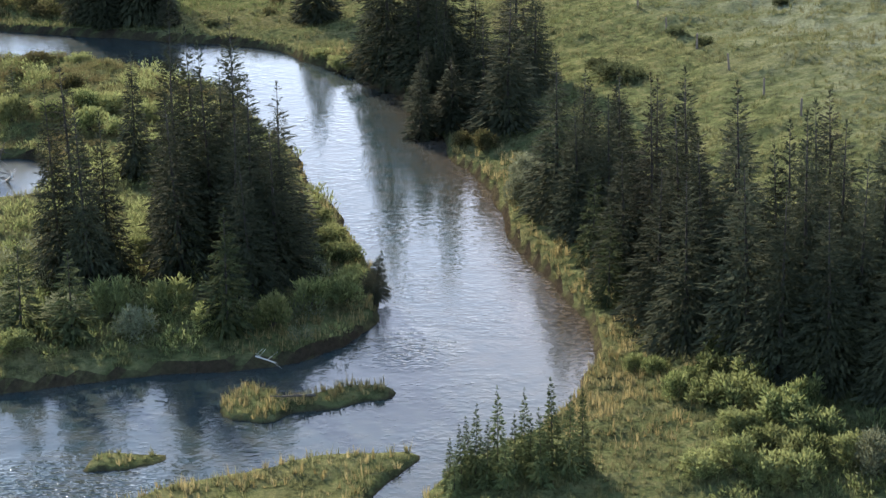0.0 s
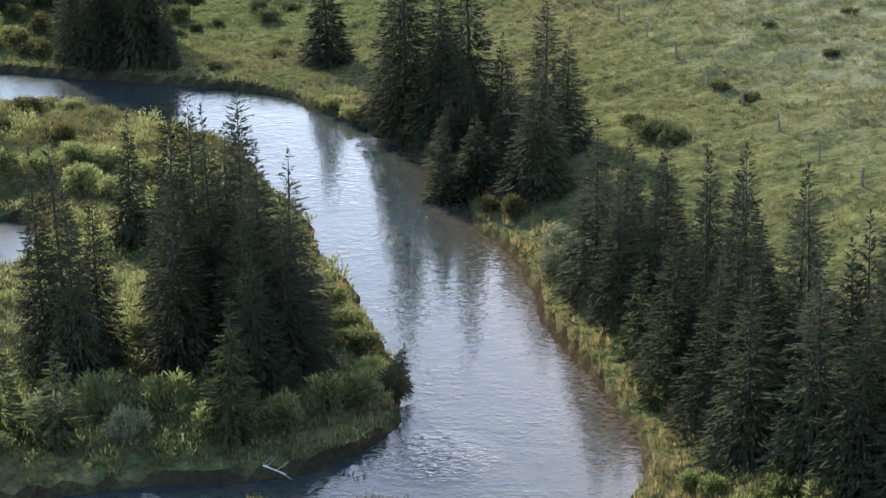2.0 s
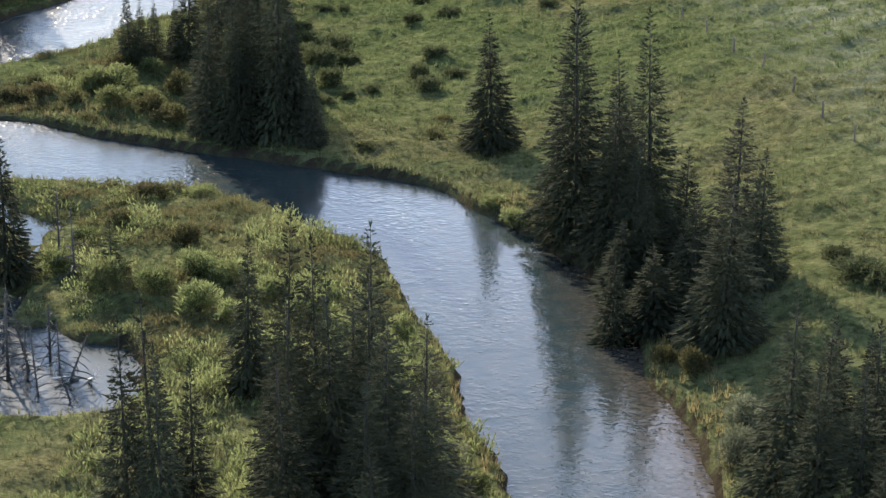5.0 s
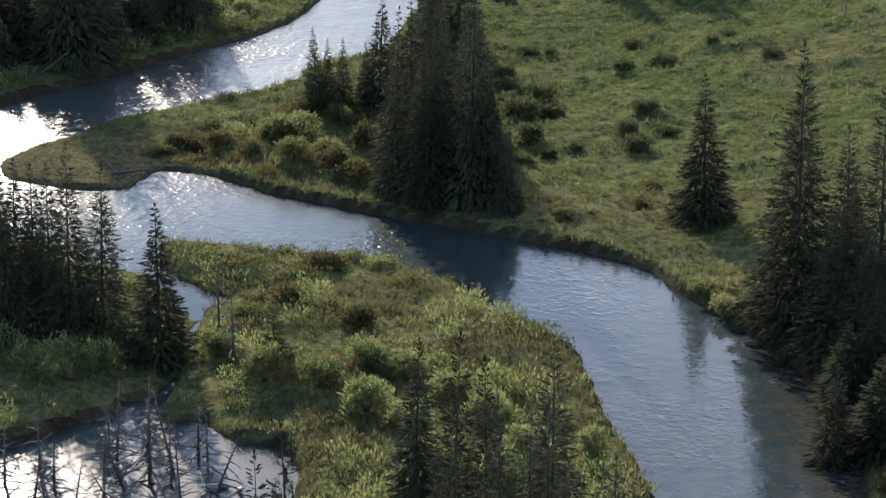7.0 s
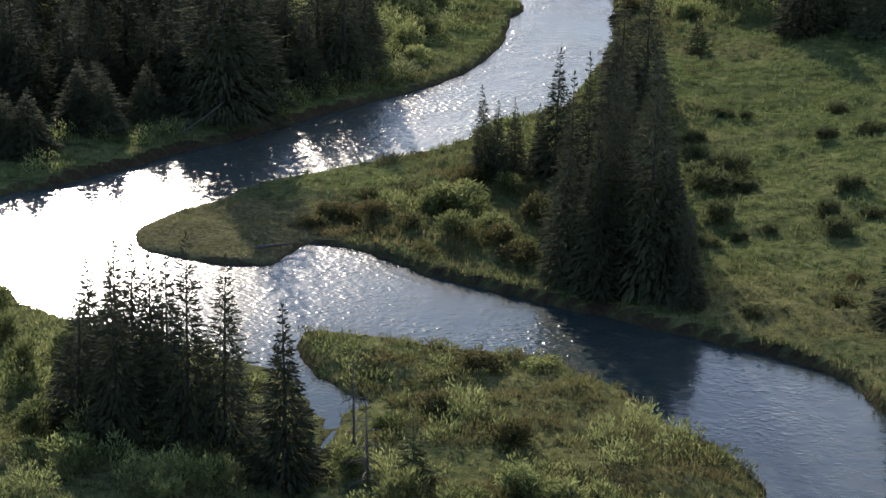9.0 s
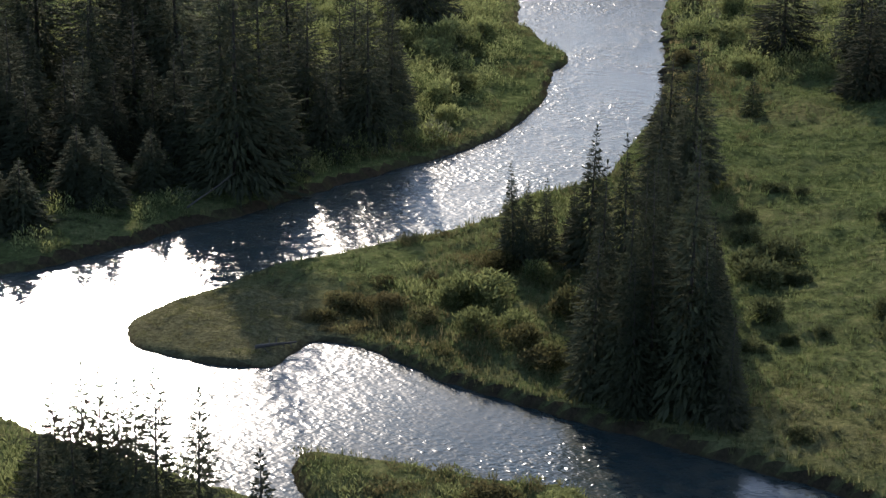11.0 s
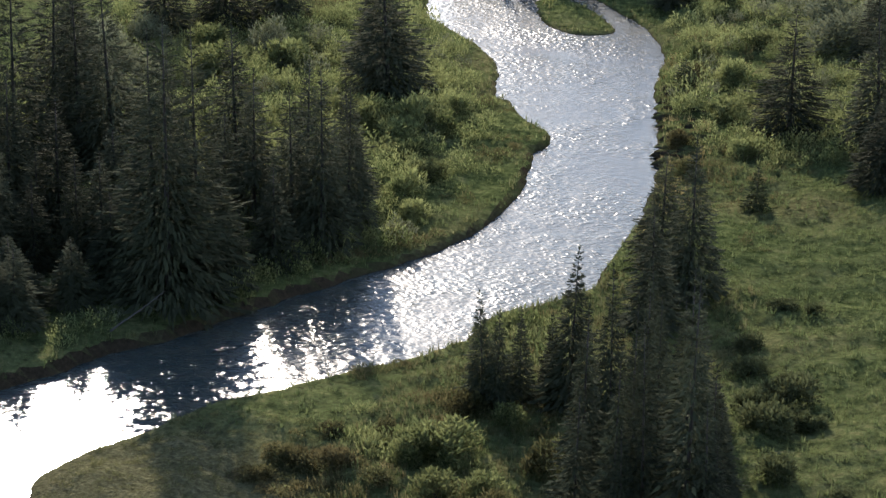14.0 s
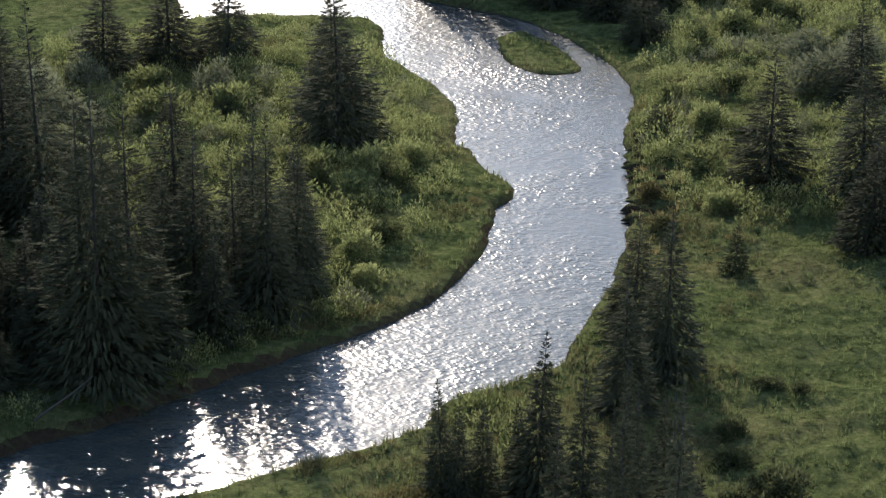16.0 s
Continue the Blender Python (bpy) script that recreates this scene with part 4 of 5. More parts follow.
BAR_BUSHES = [("bright", -19.5, 185.2, 2.4, 1.4), ("bright", -22.3, 189.1, 2.0, 1.4), ("bright", -27.4, 191.9, 1.7, 1.3), ("bright", -29.5, 188.7, 2.0, 1.4), ("bright", -32.8, 189.1, 2.2, 1.4), 
              ("olive", -33.8, 209.6, 1.2, 1.2), ("bright", -30.3, 211.0, 1.2, 1.4), ("bright", -25.3, 191.3, 1.8, 1.3), ("tall", -13.6, 181.0, 2.2, 1.1), ("bright", -36.2, 199.4, 1.6, 1.2), ("olive", -29.4, 198.5, 1.4, 1.3),
              ("tall", -17.0, 180.5, 2.4, 1.2), ("bright", -23.5, 183.5, 2.4, 1.5), ("tall", -26.3, 185.6, 2.4, 1.2), ("bright", -36.5, 193.5, 1.8, 1.2), ("olive", -34.5, 202.5, 1.3, 1.2), ("bright", -21.0, 179.0, 2.0, 1.4)]
WEST_BUSHES = [("bright", -18.8, 154.0, 2.6, 1.3), ("tall", -19.7, 143.1, 2.6, 1.4), ("bright", -13.7, 140.0, 1.9, 1.2), ("tall", -24.6, 136.6, 1.8, 1.2), ("tall", -16.3, 142.8, 2.6, 1.3), ("bright", -8.3, 160.3, 1.7, 1.2),
               ("bright", -6.4, 153.0, 1.9, 1.2), ("bright", -5.7, 148.5, 1.7, 1.2), ("bright", -7.2, 156.8, 1.5, 1.1), ("tall", -8.0, 143.5, 2.2, 1.3), ("tall", -10.0, 140.3, 2.2, 1.3), ("grey", -18.0, 139.2, 2.2, 1.5),
               ("tall", -15.7, 151.4, 2.6, 1.0), ("bright", -10.4, 165.5, 1.6, 1.2), ("bright", -11.6, 170.5, 1.6, 1.2), ("bright", -12.2, 175.5, 1.7, 1.2), ("tall", -5.9, 145.0, 2.0, 1.2), ("grey", -22.5, 141.8, 2.4, 1.5)]
NORTH_BUSHES = [("grey", -94.0, 315.6, 3.4, 2.6), ("grey", -92.0, 320.5, 3.2, 2.4), ("grey", -88.9, 308.2, 3.0, 2.4), ("bright", -86.0, 320.0, 3.0, 2.0), ("bright", -81.5, 325.2, 2.6, 1.8), ("bright", -78.2, 318.6, 2.4, 1.8),
                ("grey", -86.0, 299.2, 2.8, 2.2), ("grey", -82.0, 296.0, 2.8, 2.2), ("bright", -75.7, 293.2, 2.8, 1.9), ("bright", -71.7, 286.1, 3.0, 1.9), ("bright", -62.2, 297.2, 2.6, 1.8), ("bright", -60.0, 300.5, 2.2, 1.6),
                ("bright", -59.8, 305.5, 2.2, 1.5), ("bright", -57.0, 287.9, 1.8, 1.5), ("bright", -57.6, 283.4, 2.0, 1.6), ("bright", -55.8, 279.5, 1.6, 1.4), ("bright", -58.5, 277.5, 1.9, 1.5), ("tall", -64.5, 291.0, 3.2, 1.7),
                ("grey", -92.7, 311.4, 3.8, 2.8), ("bright", -82.5, 311.6, 3.8, 2.4), ("grey", -80.2, 319.3, 3.4, 2.2), ("grey", -82.9, 293.0, 3.6, 2.6), ("bright", -72.9, 288.2, 3.8, 2.4), ("bright", -77.8, 316.1, 2.8, 2.0),
                ("tall", -65.5, 299.4, 3.8, 1.8), ("tall", -61.9, 300.2, 3.6, 1.7), ("bright", -59.9, 292.3, 2.6, 1.8), ("bright", -79.3, 294.6, 3.2, 2.0), ("grey", -96.6, 315.9, 3.6, 2.6), ("tall", -70.5, 297.8, 3.8, 1.8), ("tall", -67.8, 301.5, 3.4, 1.6)]
EAST_BUSHES = [("bright", -45.0, 329.5, 2.0, 1.6), ("bright", -40.9, 322.7, 2.2, 1.7), ("grey", -35.8, 345.2, 3.2, 2.6), ("grey", -33.2, 332.8, 3.4, 2.7), ("bright", -33.0, 350.4, 2.6, 2.0), ("bright", -46.1, 348.5, 2.2, 1.8),
               ("bright", -43.5, 353.9, 2.6, 2.0), ("bright", -39.2, 359.8, 2.6, 2.2), ("bright", -32.5, 364.3, 2.8, 2.2), ("olive", -44.0, 321.8, 1.5, 1.3), ("bright", -39.3, 311.0, 2.0, 1.6), ("bright", -40.4, 334.5, 2.2, 1.7),
               ("grey", -30.7, 341.5, 3.0, 2.4), ("bright", -42.0, 362.0, 2.8, 2.2), ("bright", -37.5, 320.5, 1.9, 1.6), ("olive", -41.6, 303.0, 1.3, 1.2), ("olive", -39.8, 296.5, 1.3, 1.1), ("bright", -36.5, 301.5, 1.7, 1.4)]
LAGOON_BUSHES = [("tall", -57.8, 201.5, 2.8, 1.2), ("tall", -55.7, 203.5, 2.8, 1.2), ("tall", -54.0, 193.4, 3.0, 1.4), ("bright", -50.6, 190.6, 2.4, 1.4), ("tall", -55.5, 190.5, 3.0, 1.4), ("tall", -61.1, 206.0, 2.6, 1.3),
                 ("bright", -42.5, 190.0, 2.6, 1.2), ("tall", -60.0, 198.0, 3.0, 1.4), ("bright", -46.5, 203.5, 2.0, 1.3), ("tall", -63.5, 210.5, 2.2, 1.2), ("bright", -44.3, 187.4, 1.6, 1.1)]
for group, some in (("willows by the river mouth", FORE_BUSHES), ("willows on the point", POINT_BUSHES), ("shrubs in the meadow", MEADOW_SHRUBS), ("shrubs in the meadow", MEADOW_SHRUBS_MORE),
                    ("willows on the bar", BAR_BUSHES), ("willows on the west bank", WEST_BUSHES), ("willows of the north wood", NORTH_BUSHES), ("willows of the upper east bank", EAST_BUSHES),
                    ("willows by the lagoon", LAGOON_BUSHES)):
    for row in some:
        bush(*row, group)


# ---- thickets and grass, too many to count ----
def scattered(seed, n, x0, x1, y0, y1, least, most, patch=None):
    """Random places on land between those distances from the water, and the ground there."""
    rng = np.random.default_rng(seed)
    x, y = rng.uniform(x0, x1, n), rng.uniform(y0, y1, n)
    d = land_distance(x, y)
    ok = (d > least) & (d < most) & (np.hypot(x + 40.6, y - 201.6) > (4.2 if least > 0.25 else 0))
    if patch:
        size, share, sd = patch
        ok &= (0.6 * soft_noise(x, y, size, sd) + 0.4 * soft_noise(x, y, size / 3, sd + 1)) > 1 - 2 * share
    x, y, d = x[ok], y[ok], d[ok]
    return x, y, height_from(x, y, d)


def strewn(name, mat, templates, places, smin, smax, seed, label, category):
    """Many copies of small leafy templates joined into one mesh."""
    rng = np.random.default_rng(seed)
    V, F, c = [], [], 0
    which = [rng.integers(0, len(templates), len(p[0])) for p in places]
    for (x, y, z), w in zip(places, which):
        for k, (tv, tf) in enumerate(templates):
            sel = w == k
            m = sel.sum()
            if not m:
                continue
            a, s = rng.random(m) * math.tau, smin + (smax - smin) * rng.random(m) ** 1.5
            sz = s * rng.uniform(0.75, 1.3, m)
            ca, sa = np.cos(a)[:, None], np.sin(a)[:, None]
            vx = (tv[None, :, 0] * ca - tv[None, :, 1] * sa) * s[:, None] + x[sel][:, None]
            vy = (tv[None, :, 0] * sa + tv[None, :, 1] * ca) * s[:, None] + y[sel][:, None]
            vz = tv[None, :, 2] * sz[:, None] + z[sel][:, None] - 0.03
            V.append(np.stack([vx, vy, vz], 2).reshape(-1, 3))
            F.append((tf[None] + (np.arange(m) * len(tv))[:, None, None] + c).reshape(-1, tf.shape[1]))
            c += m * len(tv)
    v, f = np.concatenate(V), np.concatenate(F)
    k = f.shape[1]
    me = bpy.data.meshes.new(name)
    me.vertices.add(len(v))
    me.vertices.foreach_set("co", v.ravel())
    me.loops.add(f.size)
    me.loops.foreach_set("vertex_index", f.ravel().astype(np.int32))
    me.polygons.add(len(f))
    me.polygons.foreach_set("loop_start", (np.arange(len(f)) * k).astype(np.int32))
    me.update(calc_edges=True)
    me.materials.append(mat)
    return tagged(new(name, me), label, category, kind="stuff")


def low_clump(seed, n=54, h=0.7, r=0.55, w=0.026, leaf=0.55):
    """A knee-high clump of leafy shoots."""
    rng = np.random.default_rng(seed)
    a, q = rng.random(n) * math.tau, r * np.sqrt(rng.random(n))
    p = np.stack([np.cos(a) * q, np.sin(a) * q, h * (0.65 if h < 1 else 0.9) * rng.random(n) ** 0.7 * (1 - 0.5 * (q / r) ** 2) * (0.75 + 0.25 * np.sin(a * 3 + seed))], 1)
    d = np.stack([np.cos(a) * 0.5, np.sin(a) * 0.5, np.ones(n)], 1) + 0.3 * rng.normal(0, 1, (n, 3))
    d /= np.linalg.norm(d, axis=1)[:, None]
    s = np.cross(d, rng.normal(0, 1, (n, 3)))
    s /= np.linalg.norm(s, axis=1)[:, None]
    l, ww = leaf * (0.22 + 0.32 * rng.random(n)), w * (0.7 + 0.8 * rng.random(n))
    m = p + d * (0.5 * l)[:, None]
    return np.stack([p, m + s * ww[:, None], p + d * l[:, None], m - s * ww[:, None]], 1).reshape(-1, 3), np.arange(4 * n).reshape(-1, 4)


def tuft(seed, n=8, h=0.38, r=0.17, w=0.024):
    """A tuft of grass: blades splayed from one root."""
    rng = np.random.default_rng(seed)
    a = rng.random(n) * math.tau
    p = np.stack([np.cos(a) * r * 0.5, np.sin(a) * r * 0.5, np.zeros(n)], 1)
    t = np.stack([np.cos(a) * r * (0.8 + rng.random(n)), np.sin(a) * r * (0.8 + rng.random(n)), h * (0.6 + 0.6 * rng.random(n))], 1)
    s = np.stack([-np.sin(a), np.cos(a), 0 * a], 1) * w
    return np.stack([p + s, p - s, t], 1).reshape(-1, 3), np.arange(3 * n).reshape(-1, 3)


CLUMPS = [low_clump(40 + k) for k in range(5)]
TUFTS = [tuft(60 + k) for k in range(6)]
TALL_CLUMPS = [low_clump(50 + k, 330, 1.9, 1.2, 0.036, 0.6) for k in range(5)]
strewn("willow_thicket", WILLOW, TALL_CLUMPS,
       [scattered(41, 460, -100, -56, 262, 345, 2.5, 60, (9, 0.68, 101)), scattered(48, 150, -98, -58, 286, 340, 2.5, 60), scattered(42, 380, -50, -20, 300, 372, 1.5, 40, (8, 0.82, 103)), scattered(43, 90, -26, -6, 137, 180, 1.0, 30, (7, 0.55, 105)),
        scattered(44, 90, -70, -42, 186, 212, 1.0, 40, (7, 0.6, 107)), scattered(45, 70, -46, -14, 174, 206, 1.0, 30, (7, 0.5, 109)), scattered(46, 60, -100, -70, 240, 262, 1.5, 40), scattered(47, 60, -70, -55, 246, 275, 0.8, 9)],
       0.6, 1.25, 86, "dense stands of green willow scrub under the trees", "thicket")
strewn("grey_willow_thicket", WILLOW_GREY, TALL_CLUMPS,
       [scattered(51, 130, -100, -60, 285, 345, 2.5, 60, (8, 0.6, 111)), scattered(52, 120, -47, -20, 312, 372, 2, 40, (8, 0.7, 113)), scattered(53, 50, -28, -8, 137, 165, 1.0, 30, (6, 0.6, 115)), scattered(54, 40, -95, -64, 258, 275, 1.5, 40), scattered(55, 30, -68, -55, 248, 275, 0.8, 7)],
       0.6, 1.2, 87, "grey-green willow scrub in the woods", "thicket")
strewn("meadow_scrub", SAGE_DARK, CLUMPS,
       [scattered(61, 500, -30, 36, 180, 300, 3, 70, (3, 0.5, 121)), scattered(62, 260, -30, 36, 112, 180, 2, 70, (3, 0.4, 123)), scattered(63, 220, -44, -15, 255, 320, 2, 40, (4, 0.5, 125))],
       0.35, 0.85, 88, "small dark tufts of scrub dotted over the meadow", "scrub")
strewn("low_willow_thicket", WILLOW, CLUMPS,
       [scattered(1, 1300, -46, -10, 168, 214, 0.6, 30, (7, 0.5, 31)), scattered(2, 1200, -50, -36, 226, 262, 1.5, 30, (6, 0.3, 33)), scattered(3, 1300, -72, -48, 258, 335, 1.5, 30, (7, 0.5, 35)),
        scattered(4, 2600, -100, -62, 262, 350, 1, 60, (9, 0.5, 37)), scattered(5, 1700, -48, -22, 298, 372, 1.0, 40, (8, 0.6, 39)), scattered(6, 900, -30, -4, 136, 180, 0.4, 30, (6, 0.6, 41)),
        scattered(7, 260, 13, 26, 112, 132, 1.0, 30, (5, 0.5, 43)), scattered(8, 900, -75, -40, 184, 212, 0.5, 40, (7, 0.6, 45))],
       0.7, 1.7, 81, "dense thicket of low green willow shoots", "thicket")
strewn("olive_thicket", WILLOW_OLIVE, CLUMPS,
       [scattered(11, 2000, -46, -14, 176, 214, 0.3, 30, (6, 0.6, 51)), scattered(12, 1700, -51, -34, 226, 262, 0.8, 30, (6, 0.42, 53)), scattered(13, 900, -60, -48, 262, 314, 0.8, 14, (5, 0.4, 55)),
        scattered(14, 1800, -100, -62, 240, 340, 1, 60, (8, 0.45, 57)), scattered(15, 900, -48, -30, 270, 345, 0.6, 12, (5, 0.6, 59)), scattered(16, 900, -28, -5, 136, 180, 0.6, 30, (6, 0.4, 61))],
       0.5, 1.25, 82, "low olive and brown scrub along the river", "scrub")
strewn("meadow_grass", GRASS, TUFTS,
       [scattered(21, 30000, -30, 36, 112, 232, 0.2, 70, (3.0, 0.62, 71)), scattered(22, 9000, -46, -5, 136, 214, 0.1, 30, (4, 0.8, 73)), scattered(34, 2600, 2, 24, 112, 136, 0.2, 30), scattered(23, 5500, -48, -30, 224, 270, 0.1, 40, (4, 0.8, 75))],
       0.5, 1.25, 83, "tussocks of green and straw-coloured meadow grass", "grass")
strewn("lush_meadow_grass", LUSH, TUFTS,
       [scattered(24, 9000, -85, -46, 240, 350, 0.1, 40, (4, 0.8, 77)), scattered(25, 15000, -48, -12, 225, 372, 0.2, 60, (3, 0.75, 79)), scattered(26, 13000, -12, 36, 232, 300, 0.2, 70, (3, 0.7, 89))],
       0.5, 1.3, 89, "tussocks of fresh green meadow grass", "grass")
TUSSOCKS = [low_clump(70 + k, 34, 0.45, 0.45, 0.022, 0.6) for k in range(4)]
strewn("meadow_tussock", LUSH, TUSSOCKS,
       [scattered(27, 2600, -30, 36, 205, 300, 1.5, 70, (2.5, 0.6, 127)), scattered(28, 900, -48, -20, 228, 300, 1.5, 40, (2.5, 0.5, 129))],
       0.4, 1.05, 90, "rough green tussocks standing out of the meadow", "grass")
strewn("dry_tussock", GRASS, TUSSOCKS,
       [scattered(29, 2400, -14, 36, 150, 290, 2, 70, (3.5, 0.45, 131)), scattered(30, 350, -61, -48, 226, 242, 0.6, 20)],
       0.35, 0.9, 91, "tussocks of dry yellowish grass in the meadow", "grass")
strewn("bank_grass", GRASS, TUFTS,
       [scattered(31, 34000, -46, 30, 112, 372, 0.3, 1.1), scattered(32, 10000, -100, -46, 240, 372, 0.3, 1.1), scattered(33, 5000, -100, -46, 165, 222, 0.3, 1.1)], 0.7, 1.5, 84, "long grass hanging over the river banks", "grass")

strewn("straw_grass", STRAW, TUFTS,
       [scattered(35, 6500, -12, 14, 126, 212, 0.25, 3.2, (4, 0.75, 91)), scattered(36, 500, 5, 16, 112, 132, 0.2, 8, (2.2, 0.5, 93)), scattered(37, 1300, -49, -36, 228, 262, 0.3, 6, (4, 0.35, 95)), scattered(38, 700, -20, -1, 115, 134, 0.15, 3), scattered(39, 1500, -49, -38, 280, 340, 0.2, 4, (3, 0.6, 97))],
       0.8, 1.6, 85, "long straw-yellow dry grass on the sunlit river bank", "grass")

# ---- fence along the meadow ----
def make_post():
    v, f = tube([(0, 0, -0.4), (0, 0, 0.0), (0.01, 0, 0.6), (0.02, 0.01, 1.2), (0.02, 0.01, 1.26)], [0.085, 0.08, 0.075, 0.072, 0.045], 9, 0.05, 4)
    return tagged(new("fence_post", mesh_of("fence_post", v, f, POST)), "weathered round wooden fence post in the meadow", "fence post", "fence posts")


post = make_post()
for k in range(19):
    x, y = (25.07 - 1.68 * k, 171.06 + 7.08 * k) if k < 9 else (11.63 - 1.97 * (k - 8), 227.7 + 6.25 * (k - 8))
    m = pose(x, y, float(ground_at(x, y)[0]), turn_rng.uniform(-4, 4), turn_rng.uniform(-4, 4), turn_rng.uniform(0, 360))
    if k:
        copy_thing(post, m)
    else:
        post.matrix_basis = m


# ---- slumped turf along the upper east bank ----
def make_turf_block():
    """A slab of turf that has slid from the bank: rounded top, raw earth on its steep front."""
    V, F, nu, nv = [], [], 15, 9
    for i in range(nu):
        for j in range(nv):
            a, b = 2 * i / (nu - 1) - 1, 2 * j / (nv - 1) - 1
            wob = 1 + 0.16 * math.sin(4 * a + 2) * math.cos(5 * b)
            z = 0.62 * (1 - a**6) * (1 - b**4) * (0.8 + 0.2 * math.sin(3 * a + 7 * b)) - 0.25
            V.append((1.35 * a * wob, 0.62 * b * wob + 0.12 * math.sin(3 * a), z))
    for i in range(nu - 1):
        for j in range(nv - 1):
            F.append((i * nv + j, (i + 1) * nv + j, (i + 1) * nv + j + 1, i * nv + j + 1))
    return tagged(new("turf_block", mesh_of("turf_block", V, F, MEADOW, True)), "slumped slab of grassy turf on the river bank", "turf", "slumped turf along the bank")


turf = make_turf_block()
for k in range(22):
    t = k / 21
    x, y = -46.0 + 3.9 * t + (0.9 if k % 2 else 2.6) + turn_rng.uniform(-0.3, 0.3), 321.0 - 22.0 * t + turn_rng.uniform(-0.3, 0.3)
    m = pose(x, y, float(ground_at(x, y)[0]) + 0.02, turn_rng.uniform(-5, 5), turn_rng.uniform(-4, 4), turn_rng.uniform(-22, 12)) @ Matrix.Diagonal((turn_rng.uniform(0.8, 1.2), turn_rng.uniform(0.75, 1.1), turn_rng.uniform(0.5, 0.85), 1))
    if k:
        copy_thing(turf, m).matrix_basis = m
    else:
        turf.matrix_basis = m


# ---- drowned trees and pale trunks in the pond ----
def limb_mesh():
    """A bare limb a metre long, bent and forked at its tip, growing along +y."""
    v, f = tube([(0, 0, 0), (0.02, 0.03, 0.5), (0, -0.06, 1.0)], [0.034, 0.022, 0.007], 5)
    w, g = tube([(0.02, 0.03, 0.45), (0.16, 0.0, 0.68), (0.24, -0.05, 0.86)], [0.016, 0.011, 0.004], 4)
    v = np.concatenate([v, w])
    f = f + [tuple(i + len(v) - len(w) for i in q) for q in g]
    return mesh_of("branch", np.stack([v[:, 0], v[:, 2], v[:, 1]], 1), f, DEAD)


LIMB_MESH = limb_mesh()


def make_snag(seed, h, limbs, label):
    rng = np.random.default_rng(seed)
    snag = tagged(new("dead_tree"), label, "dead tree", "drowned trees in the pond")
    lean = rng.normal(0, 0.03, 2)
    v, f = tube([(0, 0, -0.9), (lean[0] * h * 0.5, lean[1] * h * 0.5, h * 0.5), (lean[0] * h, lean[1] * h, h)], [0.11, 0.07, 0.015], 7, 0.05, seed)
    trunk = part("trunk", mesh_of("trunk", v, f, DEAD, True), snag)
    for k in range(limbs):
        u = 0.12 + 0.85 * k / limbs
        l = (0.5 + 1.3 * (1 - u)) * rng.uniform(0.5, 1.25)
        limb = part("branch", LIMB_MESH, snag)
        limb.matrix_basis = pose(lean[0] * h * u, lean[1] * h * u, h * u, rng.uniform(-40, 10), 0, k * 137.5 + rng.normal(0, 15)) @ Matrix.Scale(l, 4)
    return snag


SNAGS = [make_snag(91, 5.5, 34, "bare grey drowned spruce standing in the pond"), make_snag(92, 4.0, 30, "bare grey drowned spruce standing in the pond"), make_snag(93, 6.5, 30, "leaning bare grey dead spruce in the pond")]
SNAG_PLACES = [(-41.9, 177.1, 0, 0.9, 0), (-40.5, 175.0, 1, 0.9, 4), (-39.8, 171.8, 1, 0.8, 0), (-37.8, 174.6, 2, 0.9, 3), (-38.2, 178.4, 0, 1.0, -4), (-35.9, 176.6, 0, 1.2, 0), (-33.5, 174.0, 2, 0.8, 18),
               (-32.5, 175.7, 1, 1.0, -22), (-34.9, 178.2, 2, 0.9, -14), (-34.1, 179.8, 1, 1.1, 10), (-36.4, 173.2, 1, 0.9, 30), (-35.2, 192.0, 0, 0.9, 0), (-36.9, 195.4, 2, 0.8, 0), (-39.2, 180.2, 1, 1.0, 12),
               (-37.0, 179.8, 2, 0.8, -8), (-36.9, 176.0, 1, 1.1, 26), (-41.2, 173.6, 0, 0.8, -10), (-38.9, 173.0, 0, 0.7, 14), (-34.6, 176.2, 0, 0.8, -28), (-33.2, 178.2, 0, 0.7, 8), (-31.4, 173.6, 1, 0.8, -12), (-43.2, 175.2, 1, 1.0, 6)]
first_snag = set()
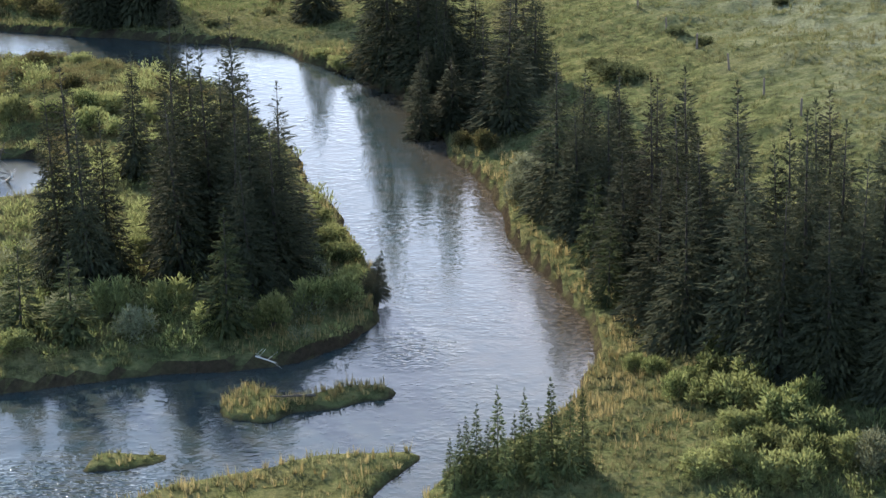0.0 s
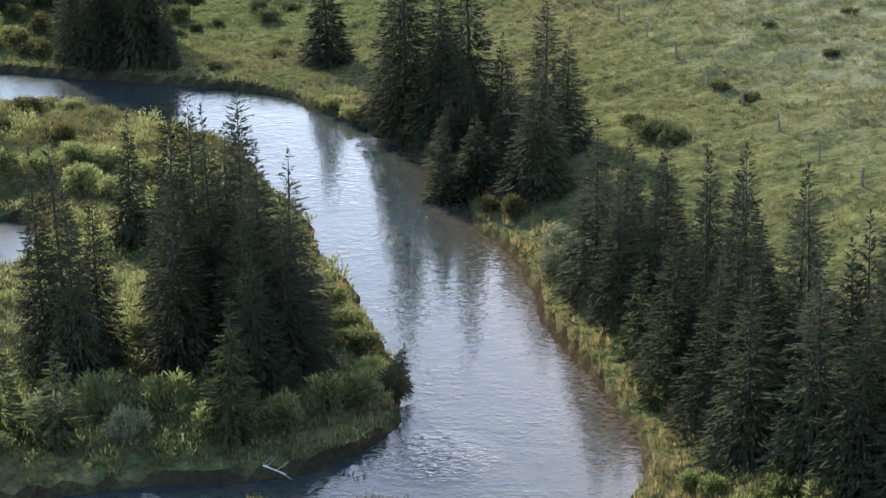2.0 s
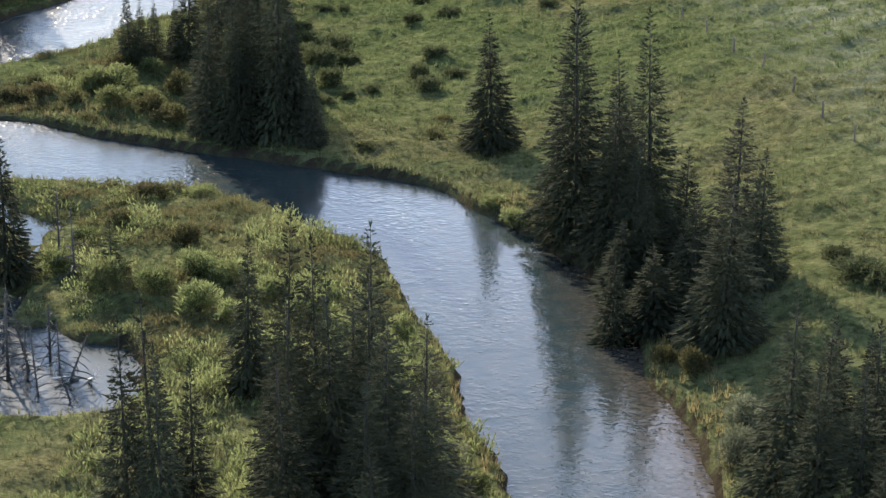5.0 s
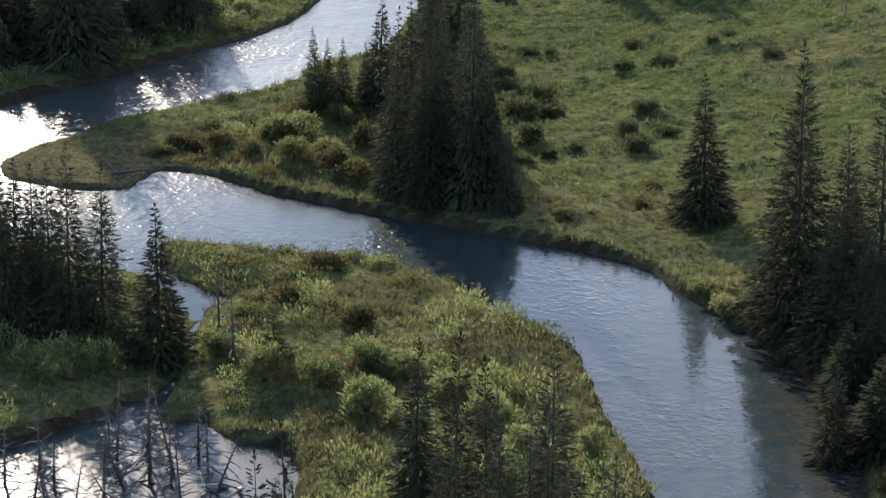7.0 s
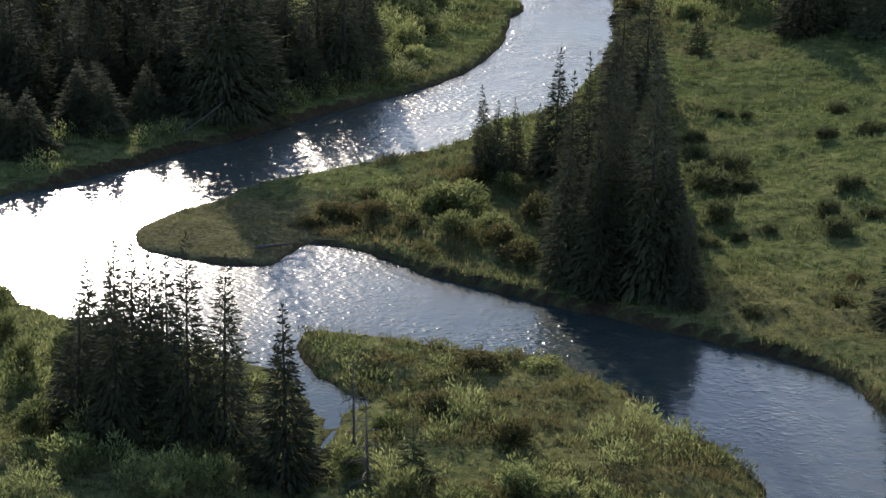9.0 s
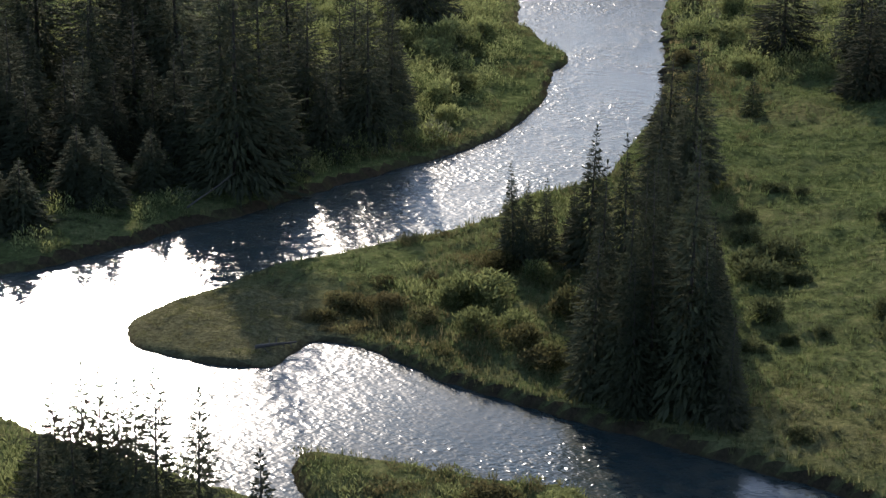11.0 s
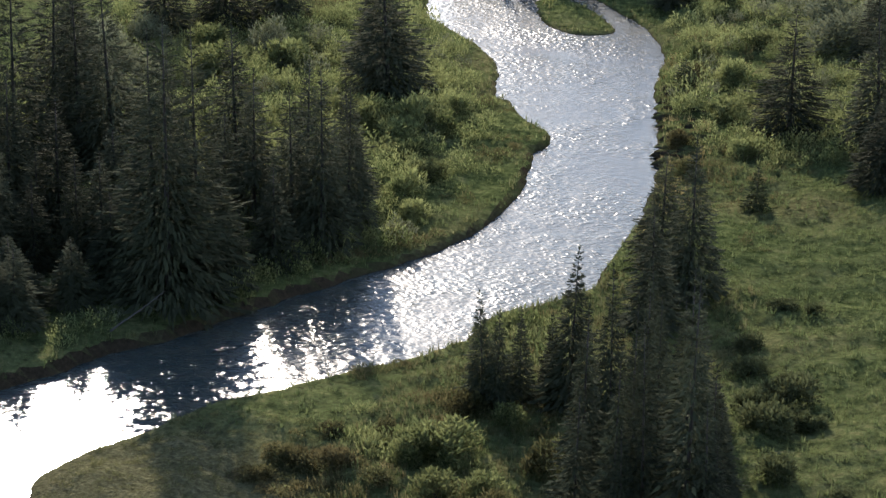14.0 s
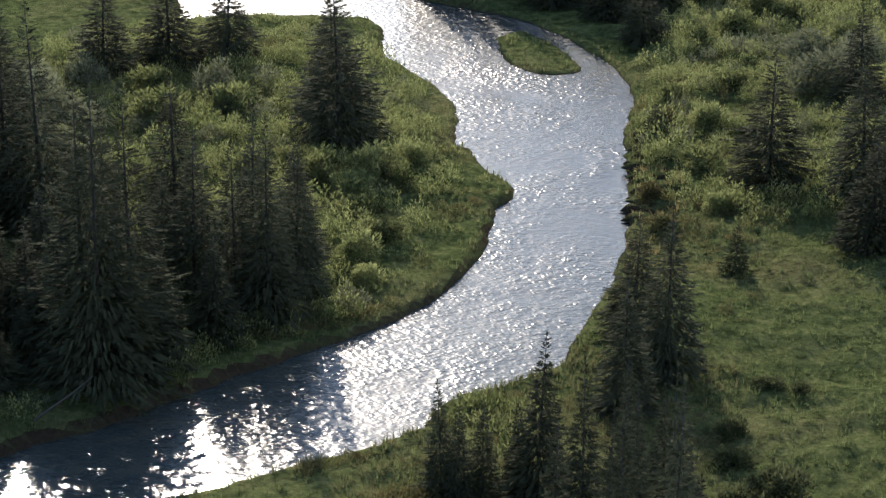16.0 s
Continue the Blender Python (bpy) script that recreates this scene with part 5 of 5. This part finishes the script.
for x, y, k, s, lean in SNAG_PLACES:
    m = pose(x, y, max(float(ground_at(x, y)[0]), -0.7), 0, lean, turn_rng.uniform(0, 360)) @ Matrix.Scale(s, 4)
    if k in first_snag:
        copy_thing(SNAGS[k], m).matrix_basis = m
    else:
        first_snag.add(k)
        SNAGS[k].matrix_basis = m


def make_log(name, label, length, r, mat, at, seed):
    """A fallen trunk, tapered and bent, with stubs of limbs."""
    rng = np.random.default_rng(seed)
    z = np.linspace(0, length, 7)
    pts = [(0.025 * length * math.sin(q * 0.9), 0.015 * length * math.cos(q * 1.3), q) for q in z]
    V, F = tube(pts, r * (1 - 0.6 * z / length), 8, 0.08, seed)
    V, F, c = [V], list(F), len(V)
    for k in range(5):
        q = z[1 + k]
        v, f = tube([(0, 0, 0), (0, 0, 0.25), (0.02, 0, 0.5 + 0.4 * rng.random())], [r * 0.3, r * 0.22, 0.008], 5, 0, k)
        turned = (Matrix.Translation((0, 0, q)) @ pose(0, 0, 0, 70, 0, rng.uniform(0, 360)))
        V.append(np.array([turned @ Vector(p) for p in v]))
        F += [tuple(i + c for i in g) for g in f]
        c += len(v)
    ob = new(name, mesh_of(name, np.concatenate(V), F, mat, True))
    ob.matrix_basis = at
    return tagged(ob, label, "log")


make_log("fallen_log", "grey fallen trunk lying on the grassy point", 2.6, 0.13, DEAD, pose(-52.9, 227.8, 0.62, 90, 0, 130), 5)
make_log("fallen_log", "thin pale dead trunk leaning over the dark water", 2.6, 0.06, PALE, pose(-11.2, 137.0, 0.5, 84, 0, 38), 6)
# two short pale trunks stand in for an unidentified white spot in the pond
make_log("fallen_log", "short pale trunk lying in the pond", 1.6, 0.16, PALE, pose(-31.9, 177.0, 0.05, 80, 0, -60), 7)
make_log("fallen_log", "short pale trunk lying in the pond", 1.2, 0.14, PALE, pose(-31.2, 176.6, 0.05, 62, 0, 30), 8)
make_log("fallen_log", "grey dead trunk lying on the low river islet", 2.6, 0.08, DEAD, pose(-7.2, 130.2, 0.5, 80, 0, -70), 9)
make_log("fallen_log", "bare dead trunk slanting down the north bank to the water", 4.0, 0.07, DEAD, pose(-66.0, 250.4, 1.2, 58, 0, 130), 10)
plant("open", -4.3, 147.2, 3.6, 0.75, "spruces on the west bank", 24, 0)
